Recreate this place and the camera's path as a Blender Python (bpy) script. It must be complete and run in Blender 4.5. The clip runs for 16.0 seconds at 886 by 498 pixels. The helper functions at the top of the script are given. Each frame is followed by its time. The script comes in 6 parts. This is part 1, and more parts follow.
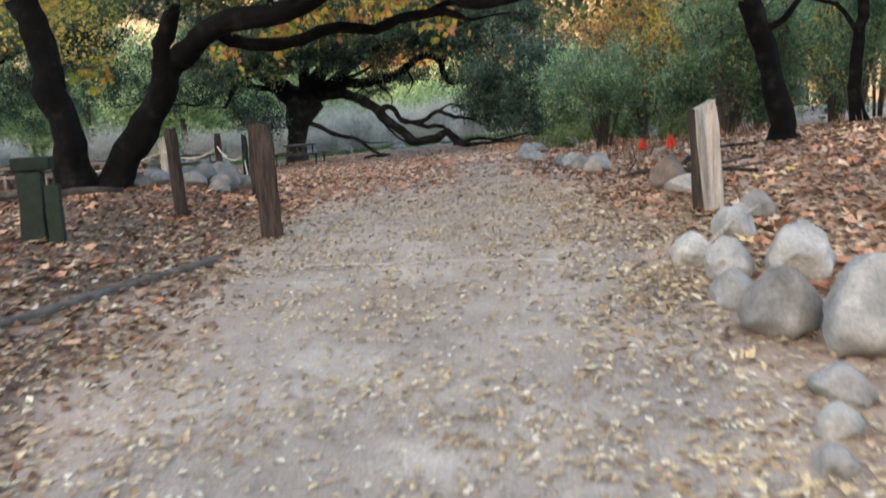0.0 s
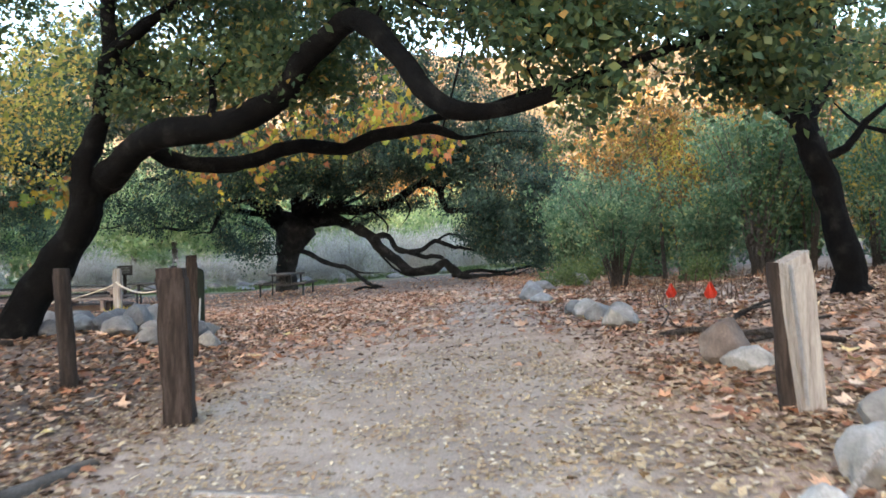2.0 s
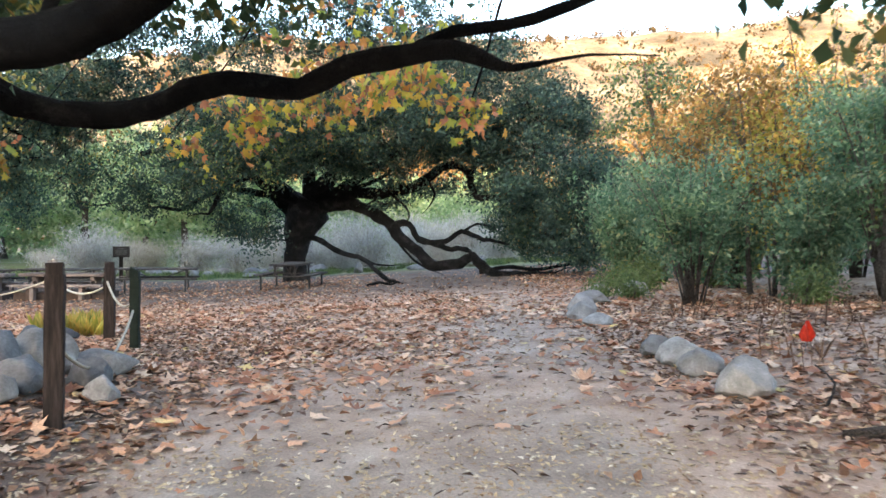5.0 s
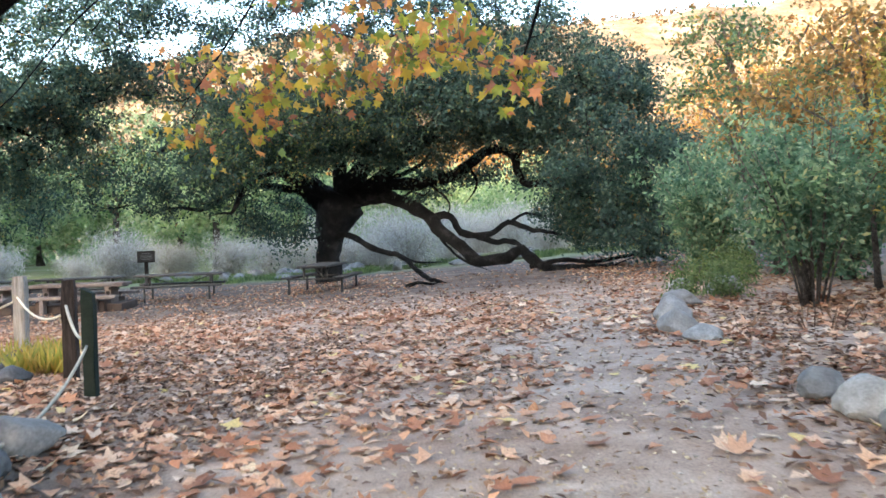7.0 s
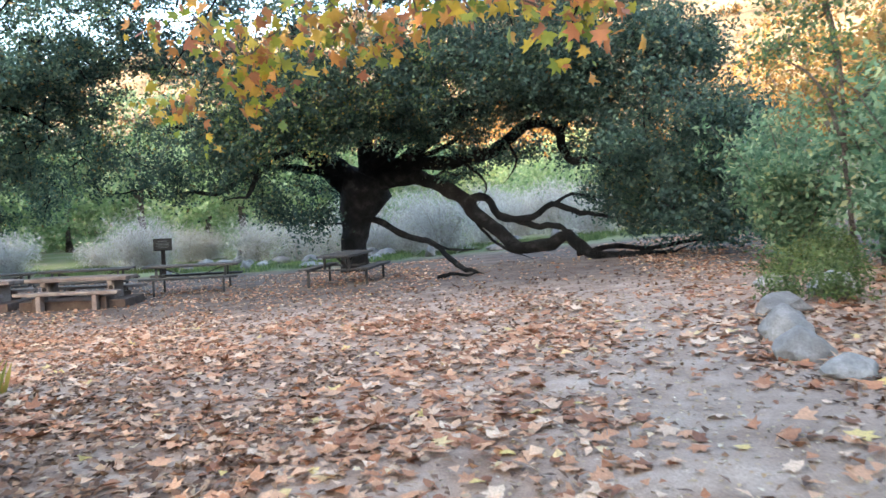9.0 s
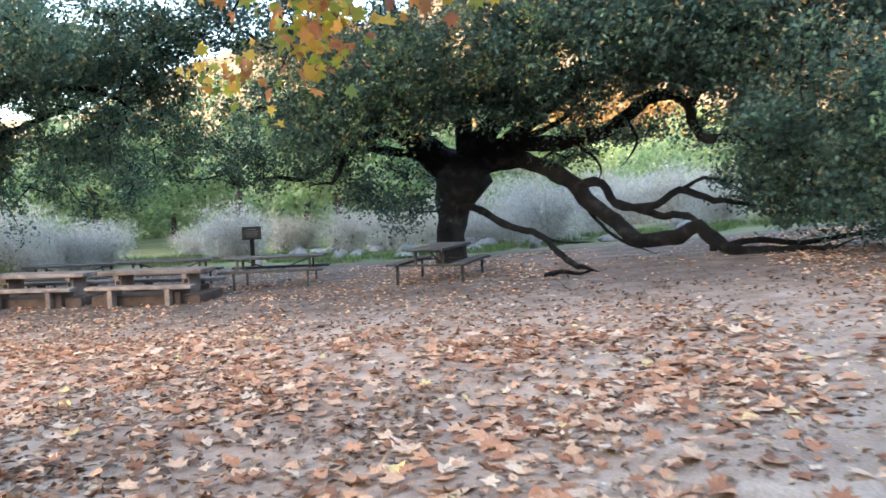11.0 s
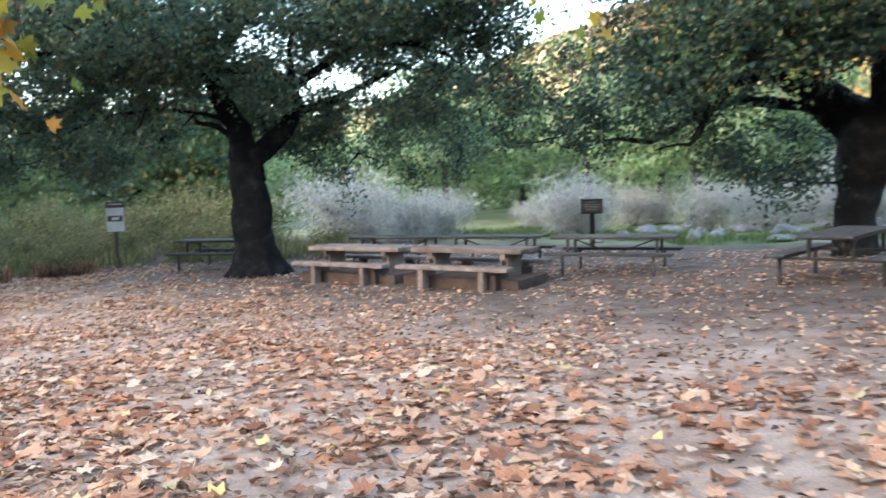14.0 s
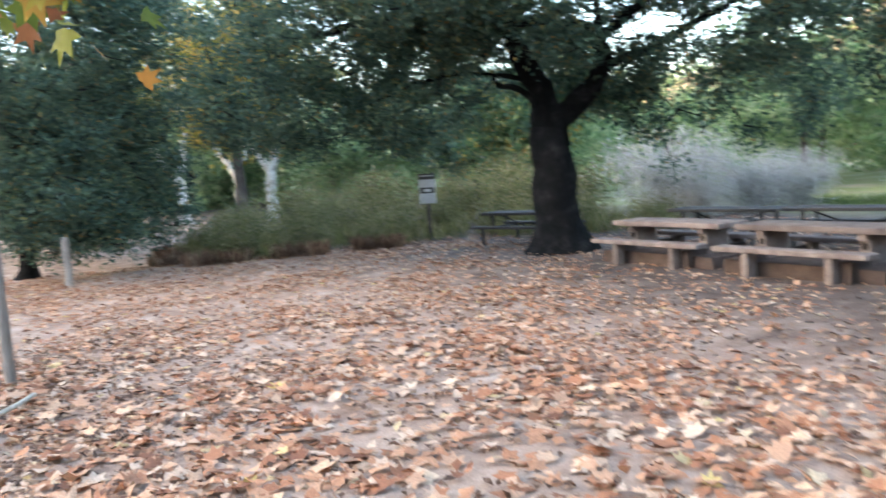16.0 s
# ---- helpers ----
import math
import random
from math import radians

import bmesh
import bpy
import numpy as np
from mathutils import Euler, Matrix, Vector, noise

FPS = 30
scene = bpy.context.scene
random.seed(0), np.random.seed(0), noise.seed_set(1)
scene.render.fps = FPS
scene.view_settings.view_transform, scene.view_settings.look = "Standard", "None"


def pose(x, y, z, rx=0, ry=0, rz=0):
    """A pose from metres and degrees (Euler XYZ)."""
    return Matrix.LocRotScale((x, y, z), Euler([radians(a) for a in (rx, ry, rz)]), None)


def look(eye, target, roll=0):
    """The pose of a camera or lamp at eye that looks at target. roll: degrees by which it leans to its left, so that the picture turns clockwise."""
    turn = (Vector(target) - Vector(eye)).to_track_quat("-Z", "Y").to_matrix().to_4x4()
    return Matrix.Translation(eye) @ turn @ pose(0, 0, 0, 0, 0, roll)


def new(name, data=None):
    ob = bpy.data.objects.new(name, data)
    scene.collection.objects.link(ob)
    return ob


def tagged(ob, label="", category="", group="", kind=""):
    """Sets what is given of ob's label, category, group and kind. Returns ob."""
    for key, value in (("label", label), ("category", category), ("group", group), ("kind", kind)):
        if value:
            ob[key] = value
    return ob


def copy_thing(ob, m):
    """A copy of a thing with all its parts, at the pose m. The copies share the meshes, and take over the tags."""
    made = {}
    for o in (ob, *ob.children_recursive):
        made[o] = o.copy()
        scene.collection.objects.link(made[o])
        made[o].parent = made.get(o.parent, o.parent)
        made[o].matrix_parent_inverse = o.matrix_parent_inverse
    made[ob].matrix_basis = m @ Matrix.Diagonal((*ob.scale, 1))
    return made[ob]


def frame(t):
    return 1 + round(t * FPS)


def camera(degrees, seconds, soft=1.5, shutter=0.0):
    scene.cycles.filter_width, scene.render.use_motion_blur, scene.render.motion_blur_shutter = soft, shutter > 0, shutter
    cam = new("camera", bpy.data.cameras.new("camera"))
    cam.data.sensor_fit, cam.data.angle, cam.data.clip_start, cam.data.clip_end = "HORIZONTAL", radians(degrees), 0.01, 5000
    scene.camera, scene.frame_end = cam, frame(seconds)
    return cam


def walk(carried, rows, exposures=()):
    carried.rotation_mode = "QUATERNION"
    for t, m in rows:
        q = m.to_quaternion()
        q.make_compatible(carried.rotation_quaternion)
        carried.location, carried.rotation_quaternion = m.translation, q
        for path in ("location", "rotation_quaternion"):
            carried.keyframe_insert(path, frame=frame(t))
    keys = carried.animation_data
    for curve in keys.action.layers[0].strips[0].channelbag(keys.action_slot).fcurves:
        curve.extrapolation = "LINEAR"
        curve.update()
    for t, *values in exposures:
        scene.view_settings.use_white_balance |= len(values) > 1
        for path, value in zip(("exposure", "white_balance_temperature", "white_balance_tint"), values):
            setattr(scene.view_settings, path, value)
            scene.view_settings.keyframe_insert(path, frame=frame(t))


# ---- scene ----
cam = camera(58.6, 16.0, shutter=0.5)
METRES, EYE, TILT, LEAN, TURN = 19.2, 1.5, 0.0, -3.5, 0.0
ROWS = [
    (0.0, 0.0, 0.0, 0.0, -0.95, -8.96, 6.03),
    (0.5, 0.0037, 0.0283, 0.0024, -0.98, -5.81, 5.69),
    (1.0, 0.0087, 0.056, 0.002, -1.14, -5.07, 5.54),
    (1.5, 0.0121, 0.0847, 0.0046, -0.42, -2.64, 5.41),
    (2.0, 0.0126, 0.1163, 0.008, -0.71, 0.11, 4.95),
    (2.5, 0.0157, 0.147, 0.0089, -0.85, 1.01, 4.56),
    (3.0, 0.0138, 0.1766, 0.01, -0.22, 1.47, 3.53),
    (3.5, 0.0144, 0.2077, 0.0111, -0.18, 0.02, 3.68),
    (4.0, 0.017, 0.2354, 0.0145, 0.14, 0.22, 3.5),
    (6.5, 0.0113, 0.392, 0.0215, 3.74, -2.75, 4.13),
    (7.0, 0.0078, 0.4215, 0.0223, 4.31, -1.27, 5.13),
    (7.5, 0.0056, 0.4497, 0.0227, 4.51, -0.98, 6.04),
    (8.0, 0.0036, 0.4807, 0.024, 5.68, -2.3, 6.72),
    (8.5, 0.0009, 0.5114, 0.0269, 5.98, -2.59, 6.37),
    (9.0, -0.0002, 0.5412, 0.0278, 6.96, -2.48, 5.75),
    (11.5, -0.0306, 0.6985, 0.0308, 16.21, -2.82, 5.1),
    (12.0, -0.042, 0.7302, 0.0314, 18.08, -2.7, 4.28),
    (12.5, -0.0517, 0.7588, 0.0309, 21.74, -3.04, 4.74),
    (13.0, -0.0658, 0.7882, 0.032, 26.69, -2.42, 5.05),
    (13.5, -0.079, 0.817, 0.0318, 33.38, -1.48, 5.65),
    (14.0, -0.095, 0.8495, 0.0304, 39.84, -2.49, 4.64),
    (14.5, -0.1098, 0.8802, 0.0311, 44.81, -3.0, 5.01),
    (15.0, -0.124, 0.9099, 0.0308, 51.7, -1.59, 5.98),
    (15.5, -0.141, 0.9393, 0.0308, 56.49, -3.65, 6.37),
    (16.0, -0.1589, 0.9632, 0.0311, 64.93, -2.72, 5.24),
]
walk(cam, [(t, pose(0, 0, EYE, TILT, LEAN, TURN) @ pose(METRES * x, METRES * y, METRES * z, 90 + pitch, roll, yaw)) for t, x, y, z, yaw, pitch, roll in ROWS],
     exposures=[(0.0, 2.95, 7000, 11), (1.5, 3.12, 6800, 11), (4.0, 3.2, 6700, 11), (9.0, 3.52, 6500, 11), (16.0, 3.54, 6500, 11)])

# ---- daylight: low sun behind the camera, hidden from the grove by a ridge ----
SUN_ELEV, SUN_AZ = radians(14.0), radians(200.0)
world = bpy.data.worlds.new("World")
scene.world = world
world.use_nodes = True
sky = world.node_tree.nodes.new("ShaderNodeTexSky")
sky.sky_type, sky.sun_disc = "NISHITA", False
sky.sun_elevation, sky.sun_rotation = SUN_ELEV, SUN_AZ
sky.air_density, sky.dust_density, sky.ozone_density = 1.0, 2.0, 1.0
background = world.node_tree.nodes["Background"]
background.inputs["Strength"].default_value = 0.15
world.node_tree.links.new(sky.outputs[0], background.inputs[0])
sun_data = bpy.data.lights.new("sun", "SUN")
sun_data.energy, sun_data.angle, sun_data.color = 2.0, radians(0.5), (1.0, 0.75, 0.48)
sun = new("sun", sun_data)
to_sun = Vector((math.sin(SUN_AZ) * math.cos(SUN_ELEV), math.cos(SUN_AZ) * math.cos(SUN_ELEV), math.sin(SUN_ELEV)))
sun.matrix_world = look(to_sun * 50, (0, 0, 0))


# ---- materials ----
def nodes_of(name):
    m = bpy.data.materials.new(name)
    m.use_nodes = True
    return m, m.node_tree.nodes, m.node_tree.links, m.node_tree.nodes["Principled BSDF"]


def ramp_node(N, stops):
    r = N.new("ShaderNodeValToRGB")
    while len(r.color_ramp.elements) < len(stops):
        r.color_ramp.elements.new(0.5)
    for e, (p, c) in zip(r.color_ramp.elements, stops):
        e.position, e.color = p, (*c, 1)
    return r


def noise_node(N, L, coord, scale, detail=6, rough=0.6, stretch=None):
    n = N.new("ShaderNodeTexNoise")
    n.inputs["Scale"].default_value, n.inputs["Detail"].default_value, n.inputs["Roughness"].default_value = scale, detail, rough
    if stretch:
        mp = N.new("ShaderNodeMapping")
        mp.inputs["Scale"].default_value = stretch
        L.new(coord, mp.inputs[0])
        coord = mp.outputs[0]
    L.new(coord, n.inputs["Vector"])
    return n


def mixed(N, L, kind, fac, a, b):
    m = N.new("ShaderNodeMix")
    m.data_type, m.blend_type = "RGBA", kind
    for socket, v in ((m.inputs[0], fac), (m.inputs[6], a), (m.inputs[7], b)):
        if isinstance(v, bpy.types.NodeSocket):
            L.new(v, socket)
        elif isinstance(v, tuple):
            socket.default_value = (*v, 1)
        else:
            socket.default_value = v
    return m.outputs[2]


def surface(name, stops, scale=8.0, rough=0.85, bump=0.3, fine=60.0, dist=0.01, stretch=None, metal=0.0, vary=0.25):
    """Two scales of noise through a colour ramp, with fine relief; each object differs a little."""
    m, N, L, P = nodes_of(name)
    tc = N.new("ShaderNodeTexCoord").outputs["Object"]
    big = noise_node(N, L, tc, scale, stretch=stretch)
    small = noise_node(N, L, tc, fine, 5, 0.7, stretch)
    r = ramp_node(N, stops)
    L.new(big.outputs[0], r.inputs[0])
    grain = ramp_node(N, [(0.25, (0.55, 0.55, 0.55)), (0.75, (1.25, 1.25, 1.25))])
    L.new(small.outputs[0], grain.inputs[0])
    col = mixed(N, L, "MULTIPLY", 0.8, r.outputs[0], grain.outputs[0])
    info = N.new("ShaderNodeObjectInfo")
    tone = ramp_node(N, [(0.0, (1 - vary,) * 3), (1.0, (1 + vary,) * 3)])
    L.new(info.outputs["Random"], tone.inputs[0])
    L.new(mixed(N, L, "MULTIPLY", 1.0, col, tone.outputs[0]), P.inputs["Base Color"])
    P.inputs["Roughness"].default_value, P.inputs["Metallic"].default_value = rough, metal
    P.inputs["Specular IOR Level"].default_value = 0.15 if rough > 0.8 else 0.5
    b = N.new("ShaderNodeBump")
    b.inputs["Strength"].default_value, b.inputs["Distance"].default_value = bump, dist
    both = N.new("ShaderNodeMath")
    both.operation = "ADD"
    L.new(big.outputs[0], both.inputs[0])
    L.new(small.outputs[0], both.inputs[1])
    L.new(both.outputs[0], b.inputs["Height"])
    L.new(b.outputs[0], P.inputs["Normal"])
    return m


def foliage(name, stops, translucent=0.35, rough=0.55, even=False):
    """Leaves: colour by leaf, some light passing through."""
    m, N, L, P = nodes_of(name)
    geo = N.new("ShaderNodeNewGeometry")
    r = ramp_node(N, stops)
    L.new(geo.outputs["Random Per Island"], r.inputs[0])
    tc = N.new("ShaderNodeTexCoord").outputs["Object"]
    patch = noise_node(N, L, tc, 1.3, 5, 0.65)
    pr = ramp_node(N, [(0.3, (0.5, 0.56, 0.58)), (0.52, (0.95, 0.95, 0.95)), (0.72, (1.5, 1.42, 1.15))])
    if even:
        pr.color_ramp.elements[0].color, pr.color_ramp.elements[2].color = (0.8, 0.8, 0.8, 1), (1.2, 1.18, 1.1, 1)
    L.new(patch.outputs[0], pr.inputs[0])
    col = mixed(N, L, "MULTIPLY", 1.0, r.outputs[0], pr.outputs[0])
    if even:
        vein = noise_node(N, L, tc, 70.0, 4, 0.7)
        vr = ramp_node(N, [(0.3, (0.68, 0.66, 0.64)), (0.7, (1.28, 1.26, 1.22))])
        L.new(vein.outputs[0], vr.inputs[0])
        col = mixed(N, L, "MULTIPLY", 1.0, col, vr.outputs[0])
    L.new(col, P.inputs["Base Color"])
    P.inputs["Roughness"].default_value, P.inputs["Specular IOR Level"].default_value = rough, 0.3
    t = N.new("ShaderNodeBsdfTranslucent")
    L.new(col, t.inputs[0])
    ms = N.new("ShaderNodeMixShader")
    ms.inputs[0].default_value = translucent
    L.new(P.outputs[0], ms.inputs[1])
    L.new(t.outputs[0], ms.inputs[2])
    L.new(ms.outputs[0], N["Material Output"].inputs[0])
    return m


def bark(name, stops, scale=5.0):
    m, N, L, P = nodes_of(name)
    tc = N.new("ShaderNodeTexCoord").outputs["Object"]
    v = N.new("ShaderNodeTexVoronoi")
    v.feature = "DISTANCE_TO_EDGE"
    mp = N.new("ShaderNodeMapping")
    mp.inputs["Scale"].default_value = (scale * 3.2, scale * 3.2, scale * 0.9)
    warp = noise_node(N, L, tc, 3.0, 3)
    L.new(mixed(N, L, "LINEAR_LIGHT", 0.06, tc, warp.outputs["Color"]), mp.inputs[0])
    L.new(mp.outputs[0], v.inputs["Vector"])
    n = noise_node(N, L, tc, scale * 0.5, 6)
    f = noise_node(N, L, tc, scale * 12, 4)
    r = ramp_node(N, stops)
    L.new(n.outputs[0], r.inputs[0])
    groove = ramp_node(N, [(0.0, (0.35, 0.35, 0.35)), (0.12, (1, 1, 1))])
    L.new(v.outputs["Distance"], groove.inputs[0])
    col = mixed(N, L, "MULTIPLY", 0.92, r.outputs[0], groove.outputs[0])
    fr = ramp_node(N, [(0.3, (0.7, 0.7, 0.7)), (0.7, (1.2, 1.2, 1.2))])
    L.new(f.outputs[0], fr.inputs[0])
    L.new(mixed(N, L, "MULTIPLY", 1.0, col, fr.outputs[0]), P.inputs["Base Color"])
    P.inputs["Roughness"].default_value, P.inputs["Specular IOR Level"].default_value = 0.95, 0.1
    h = N.new("ShaderNodeMath")
    h.operation = "ADD"
    L.new(groove.outputs[0], h.inputs[0])
    L.new(f.outputs[0], h.inputs[1])
    b = N.new("ShaderNodeBump")
    b.inputs["Strength"].default_value, b.inputs["Distance"].default_value = 1.0, 0.08
    L.new(h.outputs[0], b.inputs["Height"])
    L.new(b.outputs[0], P.inputs["Normal"])
    return m


def ground_material():
    """Grey trodden dust on the path and clearing, brown litter on the banks, green meadow beyond; dark soil with
    painted shade under the oaks.
    """
    m, N, L, P = nodes_of("trodden_earth")
    pos = N.new("ShaderNodeNewGeometry").outputs["Position"]
    sep = N.new("ShaderNodeSeparateXYZ")
    L.new(pos, sep.inputs[0])
    wob = noise_node(N, L, pos, 0.45, 5)

    def math_node(op, a, b, c=None):
        k = N.new("ShaderNodeMath")
        k.operation = op
        for s, val in zip(k.inputs, (a, b, c)):
            if isinstance(val, bpy.types.NodeSocket):
                L.new(val, s)
            elif val is not None:
                s.default_value = val
        return k.outputs[0]

    def band(v, lo, hi):
        k = N.new("ShaderNodeMapRange")
        k.interpolation_type = "SMOOTHSTEP"
        L.new(v, k.inputs[0])
        k.inputs[1].default_value, k.inputs[2].default_value = lo, hi
        return k.outputs[0]
    x = math_node("MULTIPLY_ADD", wob.outputs[0], 1.6, math_node("SUBTRACT", sep.outputs[0], 0.8))
    y = math_node("MULTIPLY_ADD", wob.outputs[0], 4.0, math_node("SUBTRACT", sep.outputs[1], 2.0))
    # the path: near the walker up to the clearing, then it keeps to the boulders
    path_near = math_node("MULTIPLY", band(x, -2.3, -1.2), band(x, 1.9, 1.1))
    path_near = math_node("MULTIPLY", path_near, band(y, 16.0, 9.0))
    path_far = math_node("MULTIPLY", math_node("MULTIPLY", band(x, -0.8, 0.9), band(x, 2.6, 1.7)), math_node("MULTIPLY", band(y, 10.0, 13.0), band(y, 27.0, 22.0)))
    path = math_node("MAXIMUM", path_near, math_node("MULTIPLY", path_far, 0.4))
    soil_n = noise_node(N, L, pos, 1.7, 8, 0.65)
    dust = ramp_node(N, [(0.25, (0.20, 0.158, 0.126)), (0.5, (0.30, 0.246, 0.202)), (0.75, (0.42, 0.357, 0.30))])
    L.new(soil_n.outputs[0], dust.inputs[0])
    litter = ramp_node(N, [(0.3, (0.225, 0.145, 0.103)), (0.5, (0.38, 0.267, 0.20)), (0.7, (0.52, 0.40, 0.315))])
    L.new(soil_n.outputs[0], litter.inputs[0])
    col = mixed(N, L, "MIX", path, litter.outputs[0], dust.outputs[0])
    # dark soil under the oaks, with the crowns' shade mixed into its colour
    shaded_soil = ramp_node(N, [(0.3, (0.062, 0.045, 0.036)), (0.5, (0.112, 0.085, 0.07)), (0.7, (0.185, 0.148, 0.124))])
    L.new(soil_n.outputs[0], shaded_soil.inputs[0])
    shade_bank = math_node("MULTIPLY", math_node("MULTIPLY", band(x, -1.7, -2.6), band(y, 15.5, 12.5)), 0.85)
    col = mixed(N, L, "MIX", math_node("MAXIMUM", band(y, 21.5, 27.5), shade_bank), col, shaded_soil.outputs[0])
    far = math_node("MULTIPLY", band(y, 36.0, 40.0), band(y, 120.0, 60.0))
    green_n = noise_node(N, L, pos, 0.25, 6)
    meadow = ramp_node(N, [(0.35, (0.22, 0.20, 0.12)), (0.5, (0.17, 0.20, 0.085)), (0.65, (0.30, 0.27, 0.2))])
    L.new(green_n.outputs[0], meadow.inputs[0])
    col = mixed(N, L, "MIX", far, col, meadow.outputs[0])
    grit = noise_node(N, L, pos, 55.0, 6, 0.75)
    gr = ramp_node(N, [(0.3, (0.55, 0.53, 0.52)), (0.5, (1.0, 1.0, 1.0)), (0.72, (1.5, 1.47, 1.42))])
    L.new(grit.outputs[0], gr.inputs[0])
    col = mixed(N, L, "MULTIPLY", 0.85, col, gr.outputs[0])
    stone = N.new("ShaderNodeTexVoronoi")
    stone.inputs["Scale"].default_value = 26.0
    L.new(pos, stone.inputs["Vector"])
    sr = ramp_node(N, [(0.0, (1.35, 1.33, 1.3)), (0.16, (1.0, 1.0, 1.0)), (1.0, (0.93, 0.93, 0.93))])
    L.new(stone.outputs["Distance"], sr.inputs[0])
    col = mixed(N, L, "MULTIPLY", 0.8, col, sr.outputs[0])
    L.new(col, P.inputs["Base Color"])
    P.inputs["Roughness"].default_value, P.inputs["Specular IOR Level"].default_value = 0.95, 0.15
    b = N.new("ShaderNodeBump")
    b.inputs["Strength"].default_value, b.inputs["Distance"].default_value = 0.7, 0.02
    hsum = math_node("ADD", grit.outputs[0], math_node("MULTIPLY", soil_n.outputs[0], 2.0))
    L.new(hsum, b.inputs["Height"])
    L.new(b.outputs[0], P.inputs["Normal"])
    return m


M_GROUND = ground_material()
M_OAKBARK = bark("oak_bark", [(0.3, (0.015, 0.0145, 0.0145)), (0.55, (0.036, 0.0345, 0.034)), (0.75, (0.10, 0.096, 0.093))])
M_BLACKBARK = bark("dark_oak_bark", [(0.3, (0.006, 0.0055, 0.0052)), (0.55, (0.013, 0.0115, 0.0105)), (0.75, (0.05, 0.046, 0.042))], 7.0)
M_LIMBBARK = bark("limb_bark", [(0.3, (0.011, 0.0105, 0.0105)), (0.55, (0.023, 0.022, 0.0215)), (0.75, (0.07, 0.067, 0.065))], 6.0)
M_GREYBARK = bark("grey_bark", [(0.3, (0.10, 0.08, 0.065)), (0.55, (0.19, 0.16, 0.135)), (0.75, (0.30, 0.265, 0.23))], 4.0)
M_DEADBARK = bark("dead_bark", [(0.3, (0.05, 0.04, 0.034)), (0.55, (0.10, 0.082, 0.07)), (0.75, (0.19, 0.165, 0.145))], 4.0)
M_PALEBARK = surface("sycamore_bark", [(0.3, (0.35, 0.30, 0.24)), (0.5, (0.62, 0.58, 0.50)), (0.7, (0.75, 0.72, 0.66))], 2.5, 0.8, 0.2, 20)
M_OAKLEAF = foliage("oak_leaf", [(0.0, (0.055, 0.105, 0.05)), (0.5, (0.10, 0.168, 0.078)), (0.85, (0.18, 0.21, 0.075)), (0.95, (0.34, 0.27, 0.07)), (1.0, (0.42, 0.22, 0.06))], 0.5)
# oak leaf darkened in colour so the crown overhead reads as a silhouette
M_SILHOUETTEOAK = foliage("silhouetted_oak_leaf", [(0.0, (0.038, 0.072, 0.034)), (0.5, (0.072, 0.12, 0.054)), (0.88, (0.13, 0.155, 0.055)), (0.96, (0.27, 0.22, 0.06)), (1.0, (0.36, 0.19, 0.05))], 0.45)
M_OAKDARK = foliage("live_oak_leaf", [(0.0, (0.05, 0.095, 0.07)), (0.5, (0.088, 0.15, 0.105)), (0.88, (0.15, 0.215, 0.14)), (0.97, (0.24, 0.23, 0.09)), (1.0, (0.34, 0.2, 0.07))], 0.42)
M_WILLOW = foliage("willow_leaf", [(0.0, (0.07, 0.145, 0.08)), (0.5, (0.135, 0.235, 0.13)), (0.9, (0.26, 0.35, 0.21)), (1.0, (0.40, 0.36, 0.16))], 0.45)
# distant foliage, its green lifted and paled to carry the haze
M_HAZYLEAF = foliage("hazy_far_leaf", [(0.0, (0.19, 0.30, 0.14)), (0.5, (0.29, 0.40, 0.20)), (1.0, (0.44, 0.50, 0.29))], 0.55)
M_BRUSH = foliage("dry_brush", [(0.0, (0.40, 0.385, 0.36)), (0.5, (0.53, 0.515, 0.49)), (0.85, (0.62, 0.61, 0.58)), (1.0, (0.50, 0.53, 0.38))], 0.5, 0.85, True)
M_MAPLE = foliage("autumn_leaf", [(0.0, (0.12, 0.17, 0.035)), (0.25, (0.28, 0.29, 0.04)), (0.45, (0.42, 0.29, 0.04)), (0.65, (0.46, 0.22, 0.05)), (0.85, (0.34, 0.13, 0.05)), (1.0, (0.24, 0.10, 0.06))], 0.5)
M_YELLOW = foliage("yellow_leaf", [(0.0, (0.22, 0.25, 0.05)), (0.5, (0.50, 0.42, 0.10)), (1.0, (0.60, 0.36, 0.09))], 0.5)
M_LITTER = foliage("fallen_leaf", [(0.0, (0.21, 0.085, 0.045)), (0.25, (0.42, 0.185, 0.095)), (0.5, (0.55, 0.295, 0.17)), (0.8, (0.63, 0.405, 0.265)), (0.97, (0.67, 0.51, 0.38)), (1.0, (0.62, 0.46, 0.16))], 0.15, 0.7, True)
M_CHIP = foliage("fallen_small_leaf", [(0.0, (0.22, 0.135, 0.085)), (0.4, (0.38, 0.27, 0.16)), (0.8, (0.52, 0.40, 0.24)), (1.0, (0.66, 0.58, 0.45))], 0.1, 0.8, True)
M_BROWNCHIP = foliage("brown_litter", [(0.0, (0.075, 0.04, 0.025)), (0.5, (0.18, 0.098, 0.06)), (0.85, (0.30, 0.175, 0.10)), (1.0, (0.46, 0.35, 0.24))], 0.1, 0.75, True)
M_GRASS = foliage("weeds", [(0.0, (0.11, 0.12, 0.045)), (0.5, (0.19, 0.19, 0.075)), (0.85, (0.28, 0.25, 0.12)), (1.0, (0.38, 0.32, 0.20))], 0.4, 0.7)
